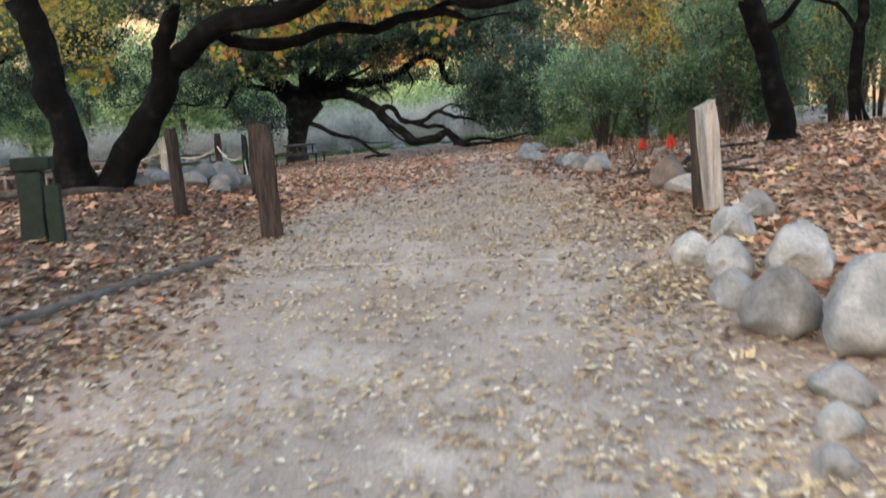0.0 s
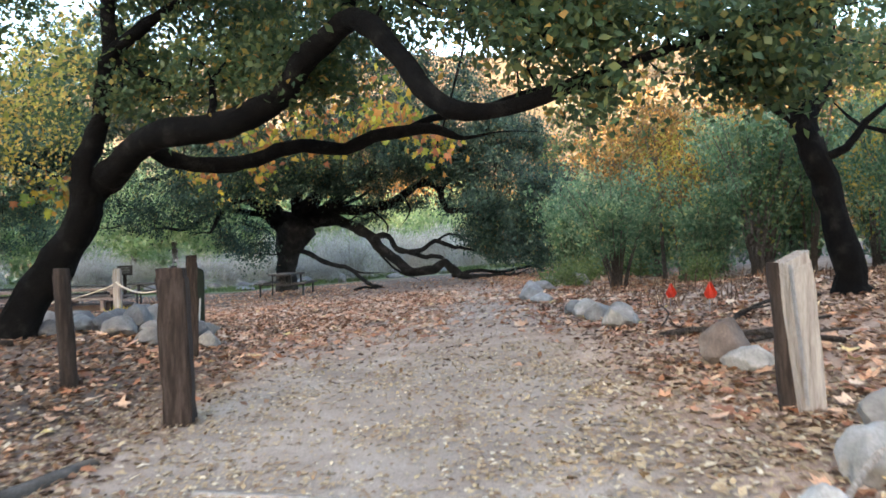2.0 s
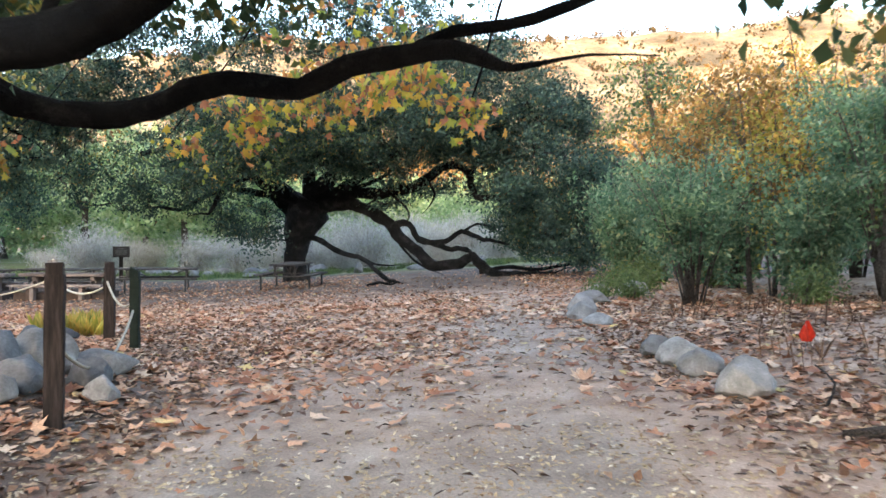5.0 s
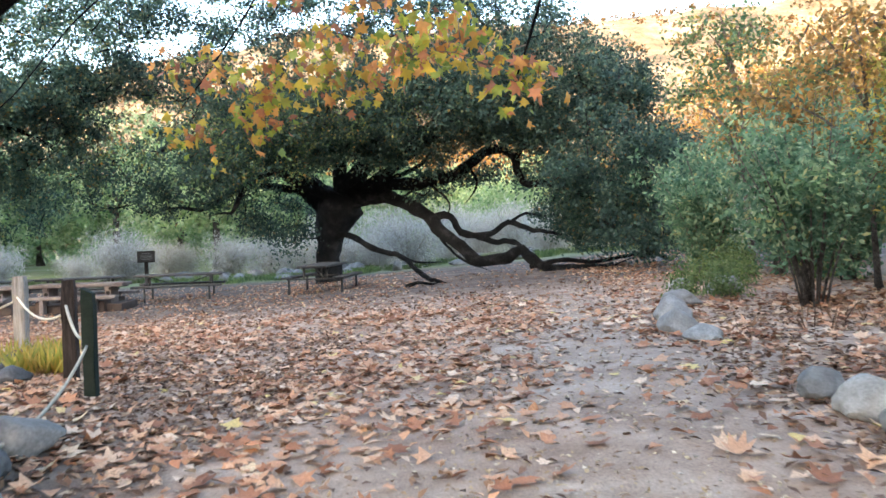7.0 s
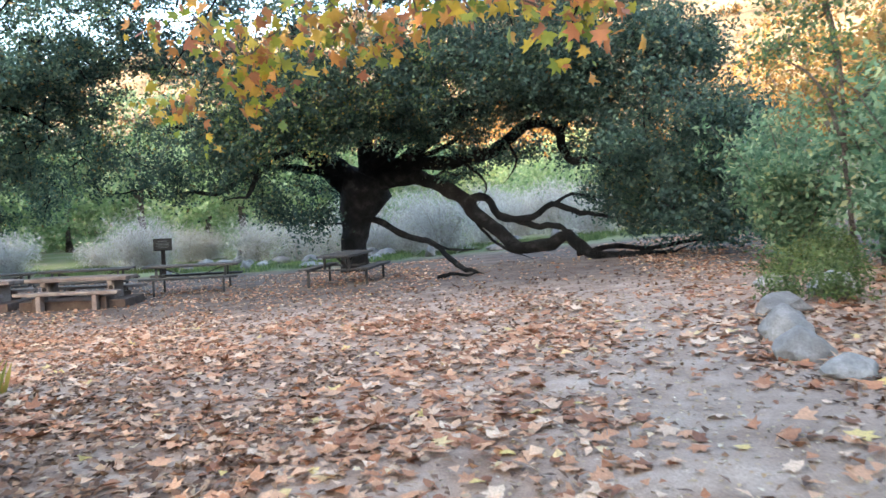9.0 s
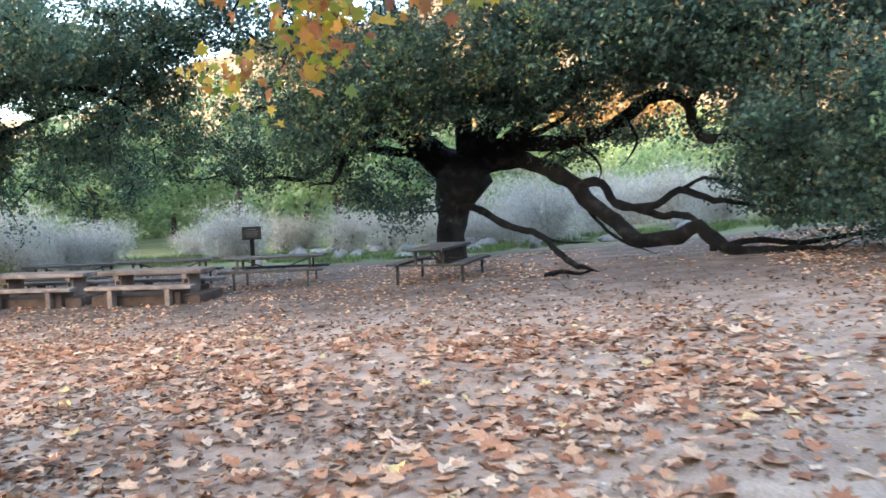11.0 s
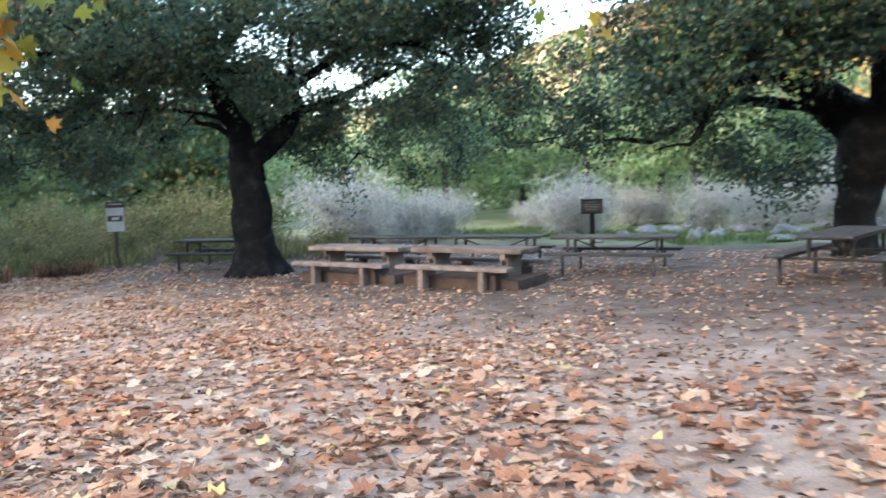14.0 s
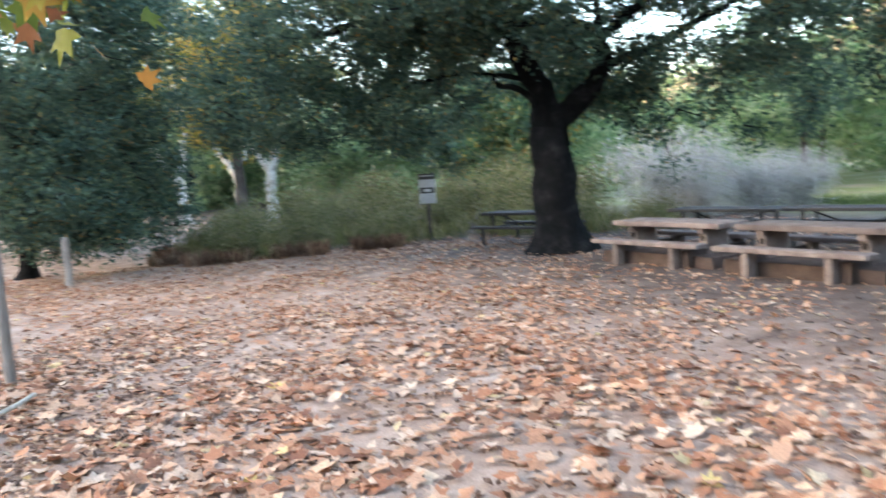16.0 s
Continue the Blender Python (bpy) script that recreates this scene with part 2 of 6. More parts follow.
M_STONE = surface("river_stone", [(0.25, (0.10, 0.092, 0.083)), (0.42, (0.19, 0.178, 0.165)), (0.58, (0.25, 0.237, 0.22)), (0.75, (0.40, 0.38, 0.355))], 4.5, 0.85, 0.5, 45, 0.015)
M_PALESTONE = surface("pale_stone", [(0.25, (0.15, 0.14, 0.125)), (0.45, (0.25, 0.235, 0.215)), (0.75, (0.44, 0.42, 0.39))], 4.0, 0.85, 0.6, 45, 0.015)
M_BROWNSTONE = surface("brown_stone", [(0.28, (0.07, 0.052, 0.043)), (0.5, (0.13, 0.10, 0.083)), (0.72, (0.21, 0.17, 0.145))], 4.0, 0.9, 0.5, 45, 0.015)
M_SLATE = surface("blue_grey_stone", [(0.28, (0.06, 0.06, 0.062)), (0.5, (0.12, 0.12, 0.122)), (0.72, (0.22, 0.22, 0.22))], 3.5, 0.85, 0.5, 45, 0.015)
M_DARKWOOD = surface("dark_timber", [(0.3, (0.014, 0.010, 0.0085)), (0.5, (0.033, 0.024, 0.02)), (0.75, (0.075, 0.057, 0.047))], 7, 0.9, 0.6, 60, 0.012, (5, 5, 0.5))
M_GREYWOOD = surface("weathered_wood", [(0.3, (0.20, 0.165, 0.135)), (0.5, (0.36, 0.315, 0.27)), (0.75, (0.52, 0.475, 0.42))], 6, 0.9, 0.9, 40, 0.02, (6, 6, 0.35))
M_DUSTWOOD = surface("dusty_timber", [(0.3, (0.17, 0.14, 0.115)), (0.5, (0.27, 0.23, 0.195)), (0.75, (0.38, 0.335, 0.29))], 6, 0.95, 0.6, 50, 0.01)
M_PLANK = surface("weathered_plank", [(0.3, (0.035, 0.033, 0.031)), (0.5, (0.06, 0.056, 0.053)), (0.75, (0.11, 0.103, 0.098))], 5, 0.85, 0.4, 60, 0.006, (0.6, 7, 7))
M_OLDTIMBER = surface("old_timber", [(0.3, (0.05, 0.044, 0.038)), (0.5, (0.095, 0.083, 0.072)), (0.75, (0.17, 0.15, 0.13))], 6, 0.95, 0.6, 50, 0.012)
M_GREENPOST = surface("green_metal", [(0.3, (0.010, 0.016, 0.012)), (0.7, (0.022, 0.03, 0.022))], 9, 0.85, 0.2, 60, 0.004)
M_IRON = surface("brown_steel", [(0.3, (0.014, 0.012, 0.011)), (0.7, (0.032, 0.027, 0.024))], 10, 0.65, 0.2, 80, 0.003)
M_DARKCONCRETE = surface("dark_brown_concrete", [(0.3, (0.065, 0.045, 0.036)), (0.7, (0.115, 0.083, 0.068))], 5, 0.95, 0.3, 60, 0.004)
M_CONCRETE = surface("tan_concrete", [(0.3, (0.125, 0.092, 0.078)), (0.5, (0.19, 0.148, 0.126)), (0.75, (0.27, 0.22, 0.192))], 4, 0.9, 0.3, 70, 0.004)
M_ROPE = surface("rope", [(0.3, (0.38, 0.33, 0.25)), (0.7, (0.58, 0.52, 0.42))], 30, 0.95, 0.8, 160, 0.004)
M_FLAG = surface("orange_plastic", [(0.3, (0.80, 0.055, 0.02)), (0.7, (0.92, 0.085, 0.03))], 10, 0.5, 0.1, 60, 0.002, vary=0.05)
M_WIRE = surface("galvanised_wire", [(0.3, (0.35, 0.35, 0.35)), (0.7, (0.5, 0.5, 0.5))], 20, 0.4, 0.1, 60, 0.002, metal=0.8)
M_SIGNBROWN = surface("brown_sign", [(0.3, (0.055, 0.042, 0.034)), (0.7, (0.085, 0.066, 0.052))], 9, 0.7, 0.2, 70, 0.003)
M_SIGNWHITE = surface("white_sign", [(0.3, (0.62, 0.63, 0.65)), (0.7, (0.76, 0.77, 0.78))], 6, 0.5, 0.1, 70, 0.002)
M_SIGNBLACK = surface("black_print", [(0.3, (0.03, 0.03, 0.032)), (0.7, (0.06, 0.06, 0.062))], 9, 0.5, 0.1, 70, 0.002)
M_SIGNTEXT = surface("pale_lettering", [(0.3, (0.22, 0.2, 0.17)), (0.7, (0.28, 0.26, 0.22))], 9, 0.6, 0.1, 70, 0.002)
# dry grass tones, desaturated to put the distance haze into the colour
M_HILL = surface("dry_hillside", [(0.35, (0.10, 0.082, 0.055)), (0.5, (0.21, 0.155, 0.098)), (0.65, (0.33, 0.255, 0.17))], 0.05, 0.95, 0.8, 0.4, 1.5)
M_SCRUB = foliage("hillside_scrub_leaf", [(0.0, (0.035, 0.035, 0.018)), (0.5, (0.085, 0.055, 0.025)), (1.0, (0.17, 0.085, 0.03))], 0.3, 0.8)
M_RUST = foliage("rust_leaf", [(0.0, (0.10, 0.10, 0.035)), (0.35, (0.24, 0.13, 0.04)), (0.7, (0.36, 0.18, 0.055)), (1.0, (0.42, 0.26, 0.09))], 0.5)
M_GOLD = foliage("gold_leaf", [(0.0, (0.16, 0.11, 0.035)), (0.4, (0.34, 0.19, 0.055)), (0.8, (0.46, 0.28, 0.09)), (1.0, (0.50, 0.36, 0.15))], 0.45)
M_OAKDEEP = foliage("deep_oak_leaf", [(0.0, (0.022, 0.05, 0.042)), (0.5, (0.041, 0.082, 0.064)), (0.9, (0.082, 0.132, 0.094)), (0.98, (0.16, 0.16, 0.07)), (1.0, (0.26, 0.15, 0.06))], 0.35)
M_GREENHERB = foliage("green_herb", [(0.0, (0.075, 0.12, 0.04)), (0.5, (0.13, 0.185, 0.06)), (1.0, (0.22, 0.25, 0.10))], 0.4)


# ---- shape helpers ----
def smooth(a, b, v):
    u = np.clip((np.asarray(v, float) - a) / (b - a), 0, 1)
    return u * u * (3 - 2 * u)


def G(x, y):
    """Height of the ground."""
    x, y = np.asarray(x, float), np.asarray(y, float)
    h = np.interp(y, [-60, -4, 0, 3, 6, 8, 10, 13, 200], [-0.9, -0.22, 0.02, 0.23, 0.43, 0.52, 0.56, 0.57, 0.57])
    right_s = np.where(x < 12, x, 12 + 10 * (1 - np.exp(-np.maximum(x - 12, 0) / 10)))
    left_s = np.where(-x < 7, -x, 7 + 3.5 * (1 - np.exp(-np.maximum(-x - 7, 0) / 3.5)))
    s = np.where(x >= 0, 0.061 * right_s, -0.061 * left_s)
    left = 0.52 * (1 - smooth(-4.2, -1.4, x)) * (1 - smooth(11, 17.5, y))
    right = 0.22 * smooth(2.6, 5, x) * (1 - smooth(13, 19, y))
    mound = 0.25 * np.exp(-((x + 5.3) / 1.5) ** 2 - ((y - 16.6) / 2.0) ** 2)
    return h + s + left + right + mound


def gz(x, y):
    return float(G(x, y))


def mesh_object(name, verts, faces, material, parent=None, label="", shade_smooth=True):
    me = bpy.data.meshes.new(name)
    me.from_pydata([tuple(v) for v in verts], [], faces)
    me.materials.append(material)
    if shade_smooth:
        me.polygons.foreach_set("use_smooth", [True] * len(me.polygons))
    ob = new(name, me)
    if parent:
        ob.parent = parent
    if label:
        ob["label"] = label
    return ob


def fast_mesh(name, verts, loops, per_face, material, parent=None):
    """A mesh from arrays in which every face has per_face corners."""
    verts, loops = np.asarray(verts, np.float32), np.asarray(loops, np.int32)
    me = bpy.data.meshes.new(name)
    n = len(loops) // per_face
    me.vertices.add(len(verts))
    me.vertices.foreach_set("co", verts.ravel())
    me.loops.add(len(loops))
    me.loops.foreach_set("vertex_index", loops)
    me.polygons.add(n)
    me.polygons.foreach_set("loop_start", np.arange(n, dtype=np.int32) * per_face)
    me.polygons.foreach_set("loop_total", np.full(n, per_face, np.int32))
    me.materials.append(material)
    me.update(calc_edges=True)
    ob = new(name, me)
    if parent:
        ob.parent = parent
    return ob


def part(name, bm, material, parent, label="", flat=False):
    me = bpy.data.meshes.new(name)
    bm.to_mesh(me)
    bm.free()
    me.materials.append(material)
    if not flat:
        me.polygons.foreach_set("use_smooth", [True] * len(me.polygons))
        me.set_sharp_from_angle(angle=radians(35))
    ob = new(name, me)
    if parent:
        ob.parent = parent
    if label:
        ob["label"] = label
    return ob


def thing(name, x, y, z=None, turn=0.0, **tags):
    ob = new(name)
    ob.matrix_world = pose(x, y, gz(x, y) if z is None else z, 0, 0, turn)
    return tagged(ob, **tags)


def box(size, at, m=None, bevel=0.008):
    """A bevelled box in a bmesh."""
    bm = bmesh.new()
    bmesh.ops.create_cube(bm, size=1, matrix=Matrix.Translation(at) @ (m or Matrix()) @ Matrix.Diagonal((*size, 1)))
    if bevel:
        bmesh.ops.bevel(bm, geom=bm.edges[:], offset=bevel, segments=2, affect="EDGES", profile=0.6)
    return bm


def roughen(bm, amount, scale, seed=0.0):
    for v in bm.verts:
        v.co += Vector(noise.noise_vector(v.co * scale + Vector((seed, seed * 1.7, 3.1)))) * amount
    return bm


def spline(pts, step):
    """Points along a smooth curve through pts."""
    p = np.array(pts, float)
    p = np.vstack([2 * p[0] - p[1], p, 2 * p[-1] - p[-2]])
    out, at = [], []
    for i in range(1, len(p) - 2):
        n = max(2, int(np.linalg.norm(p[i + 1] - p[i]) / step))
        for k in range(n):
            u = k / n
            out.append(0.5 * (2 * p[i] + (p[i + 1] - p[i - 1]) * u + (2 * p[i - 1] - 5 * p[i] + 4 * p[i + 1] - p[i + 2]) * u * u
                              + (3 * p[i] - p[i - 1] - 3 * p[i + 1] + p[i + 2]) * u ** 3))
            at.append(i - 1 + u)
    out.append(p[-2])
    at.append(len(p) - 3)
    return np.array(out), np.array(at) / (len(p) - 3)


def tube(pts, radii, seg=10, lump=0.0, seed=0.0):
    """Rings along the points; lump makes the girth uneven."""
    verts, faces = [], []
    d = np.gradient(pts, axis=0)
    d /= np.linalg.norm(d, axis=1)[:, None] + 1e-9
    side = np.cross(d[0], (0.31, 0.95, 0.1))
    for i, (p, r) in enumerate(zip(pts, radii)):
        side = side - d[i] * np.dot(side, d[i])
        side /= np.linalg.norm(side) + 1e-9
        up = np.cross(d[i], side)
        for k in range(seg):
            a = 2 * math.pi * k / seg
            ray = side * math.cos(a) + up * math.sin(a)
            rr = r
            if lump:
                q = p + ray * r
                rr = r * (1 + lump * noise.noise(Vector(q) * (1.1 / max(r, 0.08)) * 0.35 + Vector((seed, 0, 0))) + 0.4 * lump * noise.noise(Vector(q) * (2.2 / max(r, 0.08)) + Vector((0, seed, 0))))
            verts.append(p + ray * rr)
    for i in range(len(pts) - 1):
        for k in range(seg):
            a, b = i * seg + k, i * seg + (k + 1) % seg
            faces.append((a, b, b + seg, a + seg))
    faces.append(tuple(range(seg))[::-1])
    faces.append(tuple(range((len(pts) - 1) * seg, len(pts) * seg)))
    return verts, faces


def unit(v):
    return v / (np.linalg.norm(v, axis=1)[:, None] + 1e-9)


def leaf_quads(name, centres, length, width, material, parent, rng, lift=0.5, spread=0.35, hang=0.0):
    """Many small folded leaves, each a pair of triangles of its own."""
    n = len(centres)
    axis = unit(rng.normal(size=(n, 3)) + np.array([0, 0, -hang]))
    axis = unit(axis * np.array([1, 1, min(1.0, 1.0 / (lift + 0.01))])) if lift > 1 else axis
    up = unit(rng.normal(size=(n, 3)) + np.array([0, 0, lift]))
    side = unit(np.cross(axis, up))
    nrm = np.cross(side, axis)
    l = length * rng.uniform(1 - spread, 1 + spread, (n, 1))
    w = width * rng.uniform(1 - spread, 1 + spread, (n, 1))
    v = np.stack([centres - axis * l * 0.5, centres + side * w * 0.5 + nrm * w * 0.22 - axis * l * 0.05,
                  centres + axis * l * 0.5, centres - side * w * 0.5 + nrm * w * 0.22 - axis * l * 0.05], 1).reshape(-1, 3)
    return fast_mesh(name, v, np.arange(4 * n), 4, material, parent)


LOBES = [(0, 1.0), (22, 0.66), (45, 0.92), (70, 0.6), (100, 0.8), (145, 0.5), (180, 0.36), (215, 0.5), (260, 0.8), (290, 0.6), (315, 0.92), (338, 0.66)]


def lobed_leaves(name, centres, size, material, parent, rng, flat=1.0, curl=0.25, hang=0.0, spread=0.4, sharp=1.0):
    """Broad five-lobed leaves, curled at the rim, a fan of triangles each."""
    n, k = len(centres), len(LOBES)
    normal = unit(rng.normal(size=(n, 3)) * (1 - flat * 0.78) + np.array([0, 0, flat * 1.0]))
    axis = unit(np.cross(normal, rng.normal(size=(n, 3))) + np.array([0, 0, -hang]))
    side = np.cross(normal, axis)
    s = size * rng.uniform(1 - spread, 1 + spread, (n, 1))
    bend, fold = rng.normal(0.0, 1, (n, 1)) * curl, rng.normal(0.3, 1, (n, 1)) * curl
    rim = []
    for deg, r in LOBES:
        a = radians(deg)
        r = r ** sharp
        u, w = r * math.cos(a), r * math.sin(a)
        rim.append(centres + s * 0.62 * (axis * u + side * w + normal * (bend * u * u + fold * w * w)))
    v = np.stack([centres] + rim, 1).reshape(-1, 3)
    base = (np.arange(n) * (k + 1))[:, None]
    tri = np.array([[0, 1 + i, 1 + (i + 1) % k] for i in range(k)]).ravel()[None, :]
    return fast_mesh(name, v, (base + tri).ravel(), 3, material, parent)


def in_lobes(lobes, rng):
    """Clump centres, more of them towards the outside of each ellipsoid."""
    out = []
    for cx, cy, cz, rx, ry, rz, n in lobes:
        d = unit(rng.normal(size=(n, 3)))
        r = rng.uniform(0.15, 1.0, (n, 1)) ** 0.45
        out.append(np.array([cx, cy, cz]) + d * r * np.array([rx, ry, rz]))
    return np.vstack(out)


def clear_of_walk(p):
    """Keeps leaves out of the walker's way."""
    low = (p[:, 2] < 2.75) & (p[:, 1] < 20) & (p[:, 0] > -4.0 - 0) & (p[:, 0] < 1.6) & ~((p[:, 1] < 14) & (p[:, 0] < -1.5)) & ~((p[:, 1] < 10) & (p[:, 0] > 1.05))
    return p[~low]


def twig_net(limb_pts, clumps, sag=0.1, thick=0.010, seg=4):
    """Thin branches that join every clump to the nearest limb or nearer clump."""
    verts, faces = [], []
    nodes = limb_pts.copy()
    dist = np.min(np.linalg.norm(clumps[:, None] - limb_pts[None], axis=2), axis=1)
    for i in np.argsort(dist):
        c = clumps[i]
        d = np.linalg.norm(nodes - c, axis=1)
        a = nodes[np.argmin(d)]
        span = d.min()
        if span < 0.05:
            continue
        mid = (a + c) / 2 + np.array(noise.noise_vector(Vector(c) * 1.3)) * span * 0.22 + np.array([0, 0, -sag * span])
        u = np.linspace(0, 1, 5)[:, None]
        line = a * (1 - u) ** 2 + 2 * mid * u * (1 - u) + c * u * u
        r0 = thick * (0.8 + 0.9 * min(dist[i], 4) ** 0.2) + 0.006 * span
        v, f = tube(line, np.linspace(r0, thick * 0.35, 5), seg)
        o = len(verts)
        verts += v
        faces += [tuple(o + k for k in q) for q in f]
        nodes = np.vstack([nodes, line[2:]])
    return verts, faces


def tree(name, base, limbs, lobes, leaf, per_clump, spread, m_bark, m_leaf, seed, tags, thicker=1.0, seg=12, step=0.22, thick=0.010, hang=0.3, walk_clear=False, lump=0.3, twigs=True, flare=0.75, gaps=-1.0):
    """limbs: (part name, path, first radius, last radius), or a tuple of radii first. leaf: length, width."""
    rng = np.random.default_rng(seed)
    top = thing(name, base[0], base[1], base[2], **tags)
    o = np.array(base)
    limb_pts = []
    for part_name, path, r0, r1 in limbs:
        pts, at = spline(path, step)
        girth = min(r0) if isinstance(r0, tuple) else r0
        pts = pts + np.array([noise.noise_vector(Vector(q) * 1.6 + Vector((seed, 0, 0))) for q in pts]) * min(0.11, girth * 0.55) * (at[:, None] > 0.02)
        pts = pts + np.array([noise.noise_vector(Vector(q) * 4.5 + Vector((0, seed, 0))) for q in pts]) * min(0.04, girth * 0.3) * (at[:, None] > 0.02)
        if isinstance(r0, tuple):
            radii = np.interp(at, np.linspace(0, 1, len(r0)), r0)
        else:
            radii = r0 + (r1 - r0) * at ** 0.8
        if part_name == "trunk":
            rise = np.linalg.norm(pts - pts[0], axis=1)
            radii = radii * (1 + flare * np.exp(-rise / (girth * 1.1)))
        elif r1 <= 0.07:
            radii = radii * (1 - 0.8 * smooth(0.7, 1.0, at))
        v, f = tube(pts - o, radii, seg, lump, seed)
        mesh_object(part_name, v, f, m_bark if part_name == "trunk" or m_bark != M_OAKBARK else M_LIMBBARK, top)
        limb_pts.append(pts[len(pts) // 4:] if part_name == "trunk" else pts)
    limb_pts = np.vstack(limb_pts)
    clumps = in_lobes([(*q[:6], int(q[6] * thicker)) for q in lobes], rng)
    clumps = clumps[np.array([noise.noise(Vector(c) * 0.75 + Vector((seed, 0, 0))) for c in clumps]) > gaps]
    if twigs:
        v, f = twig_net(limb_pts - o, clumps - o, thick=thick)
        tagged(mesh_object("branchwork", v, f, m_bark, top), kind="stuff")
    n = rng.poisson(per_clump, len(clumps))
    centre = np.repeat(clumps, n, axis=0)
    p = centre + rng.normal(size=centre.shape) * spread * np.array([1, 1, 0.7]) * rng.uniform(0.5, 1.3, (len(clumps), 1)).repeat(n, axis=0)
    if walk_clear:
        p = clear_of_walk(p)
    p = p[p[:, 2] > G(p[:, 0], p[:, 1]) + 0.05]
    crown = leaf_quads("crown", p - o, leaf[0], leaf[1], m_leaf, top, rng, hang=hang)
    return top


# ---- ground, hills ----
def axis_steps(lo, hi, near_lo, near_hi, fine, ratio):
    a = list(np.arange(near_lo, near_hi + 1e-6, fine))
    s = fine
    while a[-1] < hi:
        s *= ratio
        a.append(a[-1] + s)
    s = fine
    while a[0] > lo:
        s *= ratio
        a.insert(0, a[0] - s)
    return np.array(a)


def build_ground():
    xs, ys = axis_steps(-900, 900, -16, 7, 0.25, 1.2), axis_steps(-900, 900, -2, 30, 0.25, 1.2)
    X, Y = np.meshgrid(xs, ys)
    Z = G(X, Y)
    near = np.exp(-((X + 4) ** 2 + (Y - 14) ** 2) / 900.0)
    bump = np.array([noise.noise((x * 0.9, y * 0.9, 0.0)) * 0.025 + noise.noise((x * 2.7, y * 2.7, 5.0)) * 0.010 for x, y in zip(X.ravel(), Y.ravel())]).reshape(X.shape)
    Z = Z + bump * near
    v = np.stack([X, Y, Z], 2).reshape(-1, 3)
    w, h = len(xs), len(ys)
    i = (np.arange(h - 1)[:, None] * w + np.arange(w - 1)[None, :]).ravel()
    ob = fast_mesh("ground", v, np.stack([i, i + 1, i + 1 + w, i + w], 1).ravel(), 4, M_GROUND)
    ob.data.polygons.foreach_set("use_smooth", [True] * len(ob.data.polygons))
    tagged(ob, "grey trodden dirt path and leaf-strewn clearing", "ground", kind="structure")


build_ground()


def build_hill(name, label, height, x0, x1, y0, y1, n, m):
    """A strip of rising land; height(x, y) above the plain."""
    xs, ys = np.linspace(x0, x1, n), np.linspace(y0, y1, m)
    X, Y = np.meshgrid(xs, ys)
    Z = np.array([height(x, y) for x, y in zip(X.ravel(), Y.ravel())])
    v = np.stack([X.ravel(), Y.ravel(), Z], 1)
    i = (np.arange(m - 1)[:, None] * n + np.arange(n - 1)[None, :]).ravel()
    ob = fast_mesh(name, v, np.stack([i, i + 1, i + 1 + n, i + n], 1).ravel(), 4, M_HILL)
    ob.data.polygons.foreach_set("use_smooth", [True] * len(ob.data.polygons))
    return tagged(ob, label, "hillside", kind="structure")


def sunny_height(x, y):
    rise = float(smooth(115, 300, y))
    crest = 74 + 0.05 * x + 10 * noise.noise((x * 0.012, 2.0, 0)) - 20 * float(smooth(-60, -260, x))
    return -2 + rise * crest + rise * (6 * noise.noise((x * 0.03, y * 0.03, 1)) + 2 * noise.noise((x * 0.1, y * 0.1, 4)))


def shade_height(x, y):
    rise = float(smooth(-120, -190, y))
    return -3 + rise * (76 + 6 * noise.noise((x * 0.01, 7.0, 0)))


build_hill("backdrop_sunny_hill", "golden dry hillside lit by the low sun", sunny_height, -420, 420, 110, 420, 150, 60)
def hill_scrub():
    rng = np.random.default_rng(77)
    n = 900
    x, y = rng.uniform(-120, 260, n), rng.uniform(118, 300, n)
    c = np.array([(a, b, sunny_height(a, b) + 0.9) for a, b in zip(x, y)])
    size = rng.uniform(0.6, 2.2, (n, 1))
    p = np.repeat(c, 34, axis=0) + rng.normal(size=(n * 34, 3)) * np.repeat(size, 34, axis=0) * np.array([1, 1, 0.7])
    tagged(leaf_quads("hillside_scrub", p, 1.0, 0.7, M_SCRUB, None, rng), "sunlit scrub scattered over the dry hillside", "scrub", kind="stuff")


hill_scrub()
build_hill("backdrop_shade_ridge", "dry ridge that shades the grove", shade_height, -420, 420, -230, -115, 60, 20)

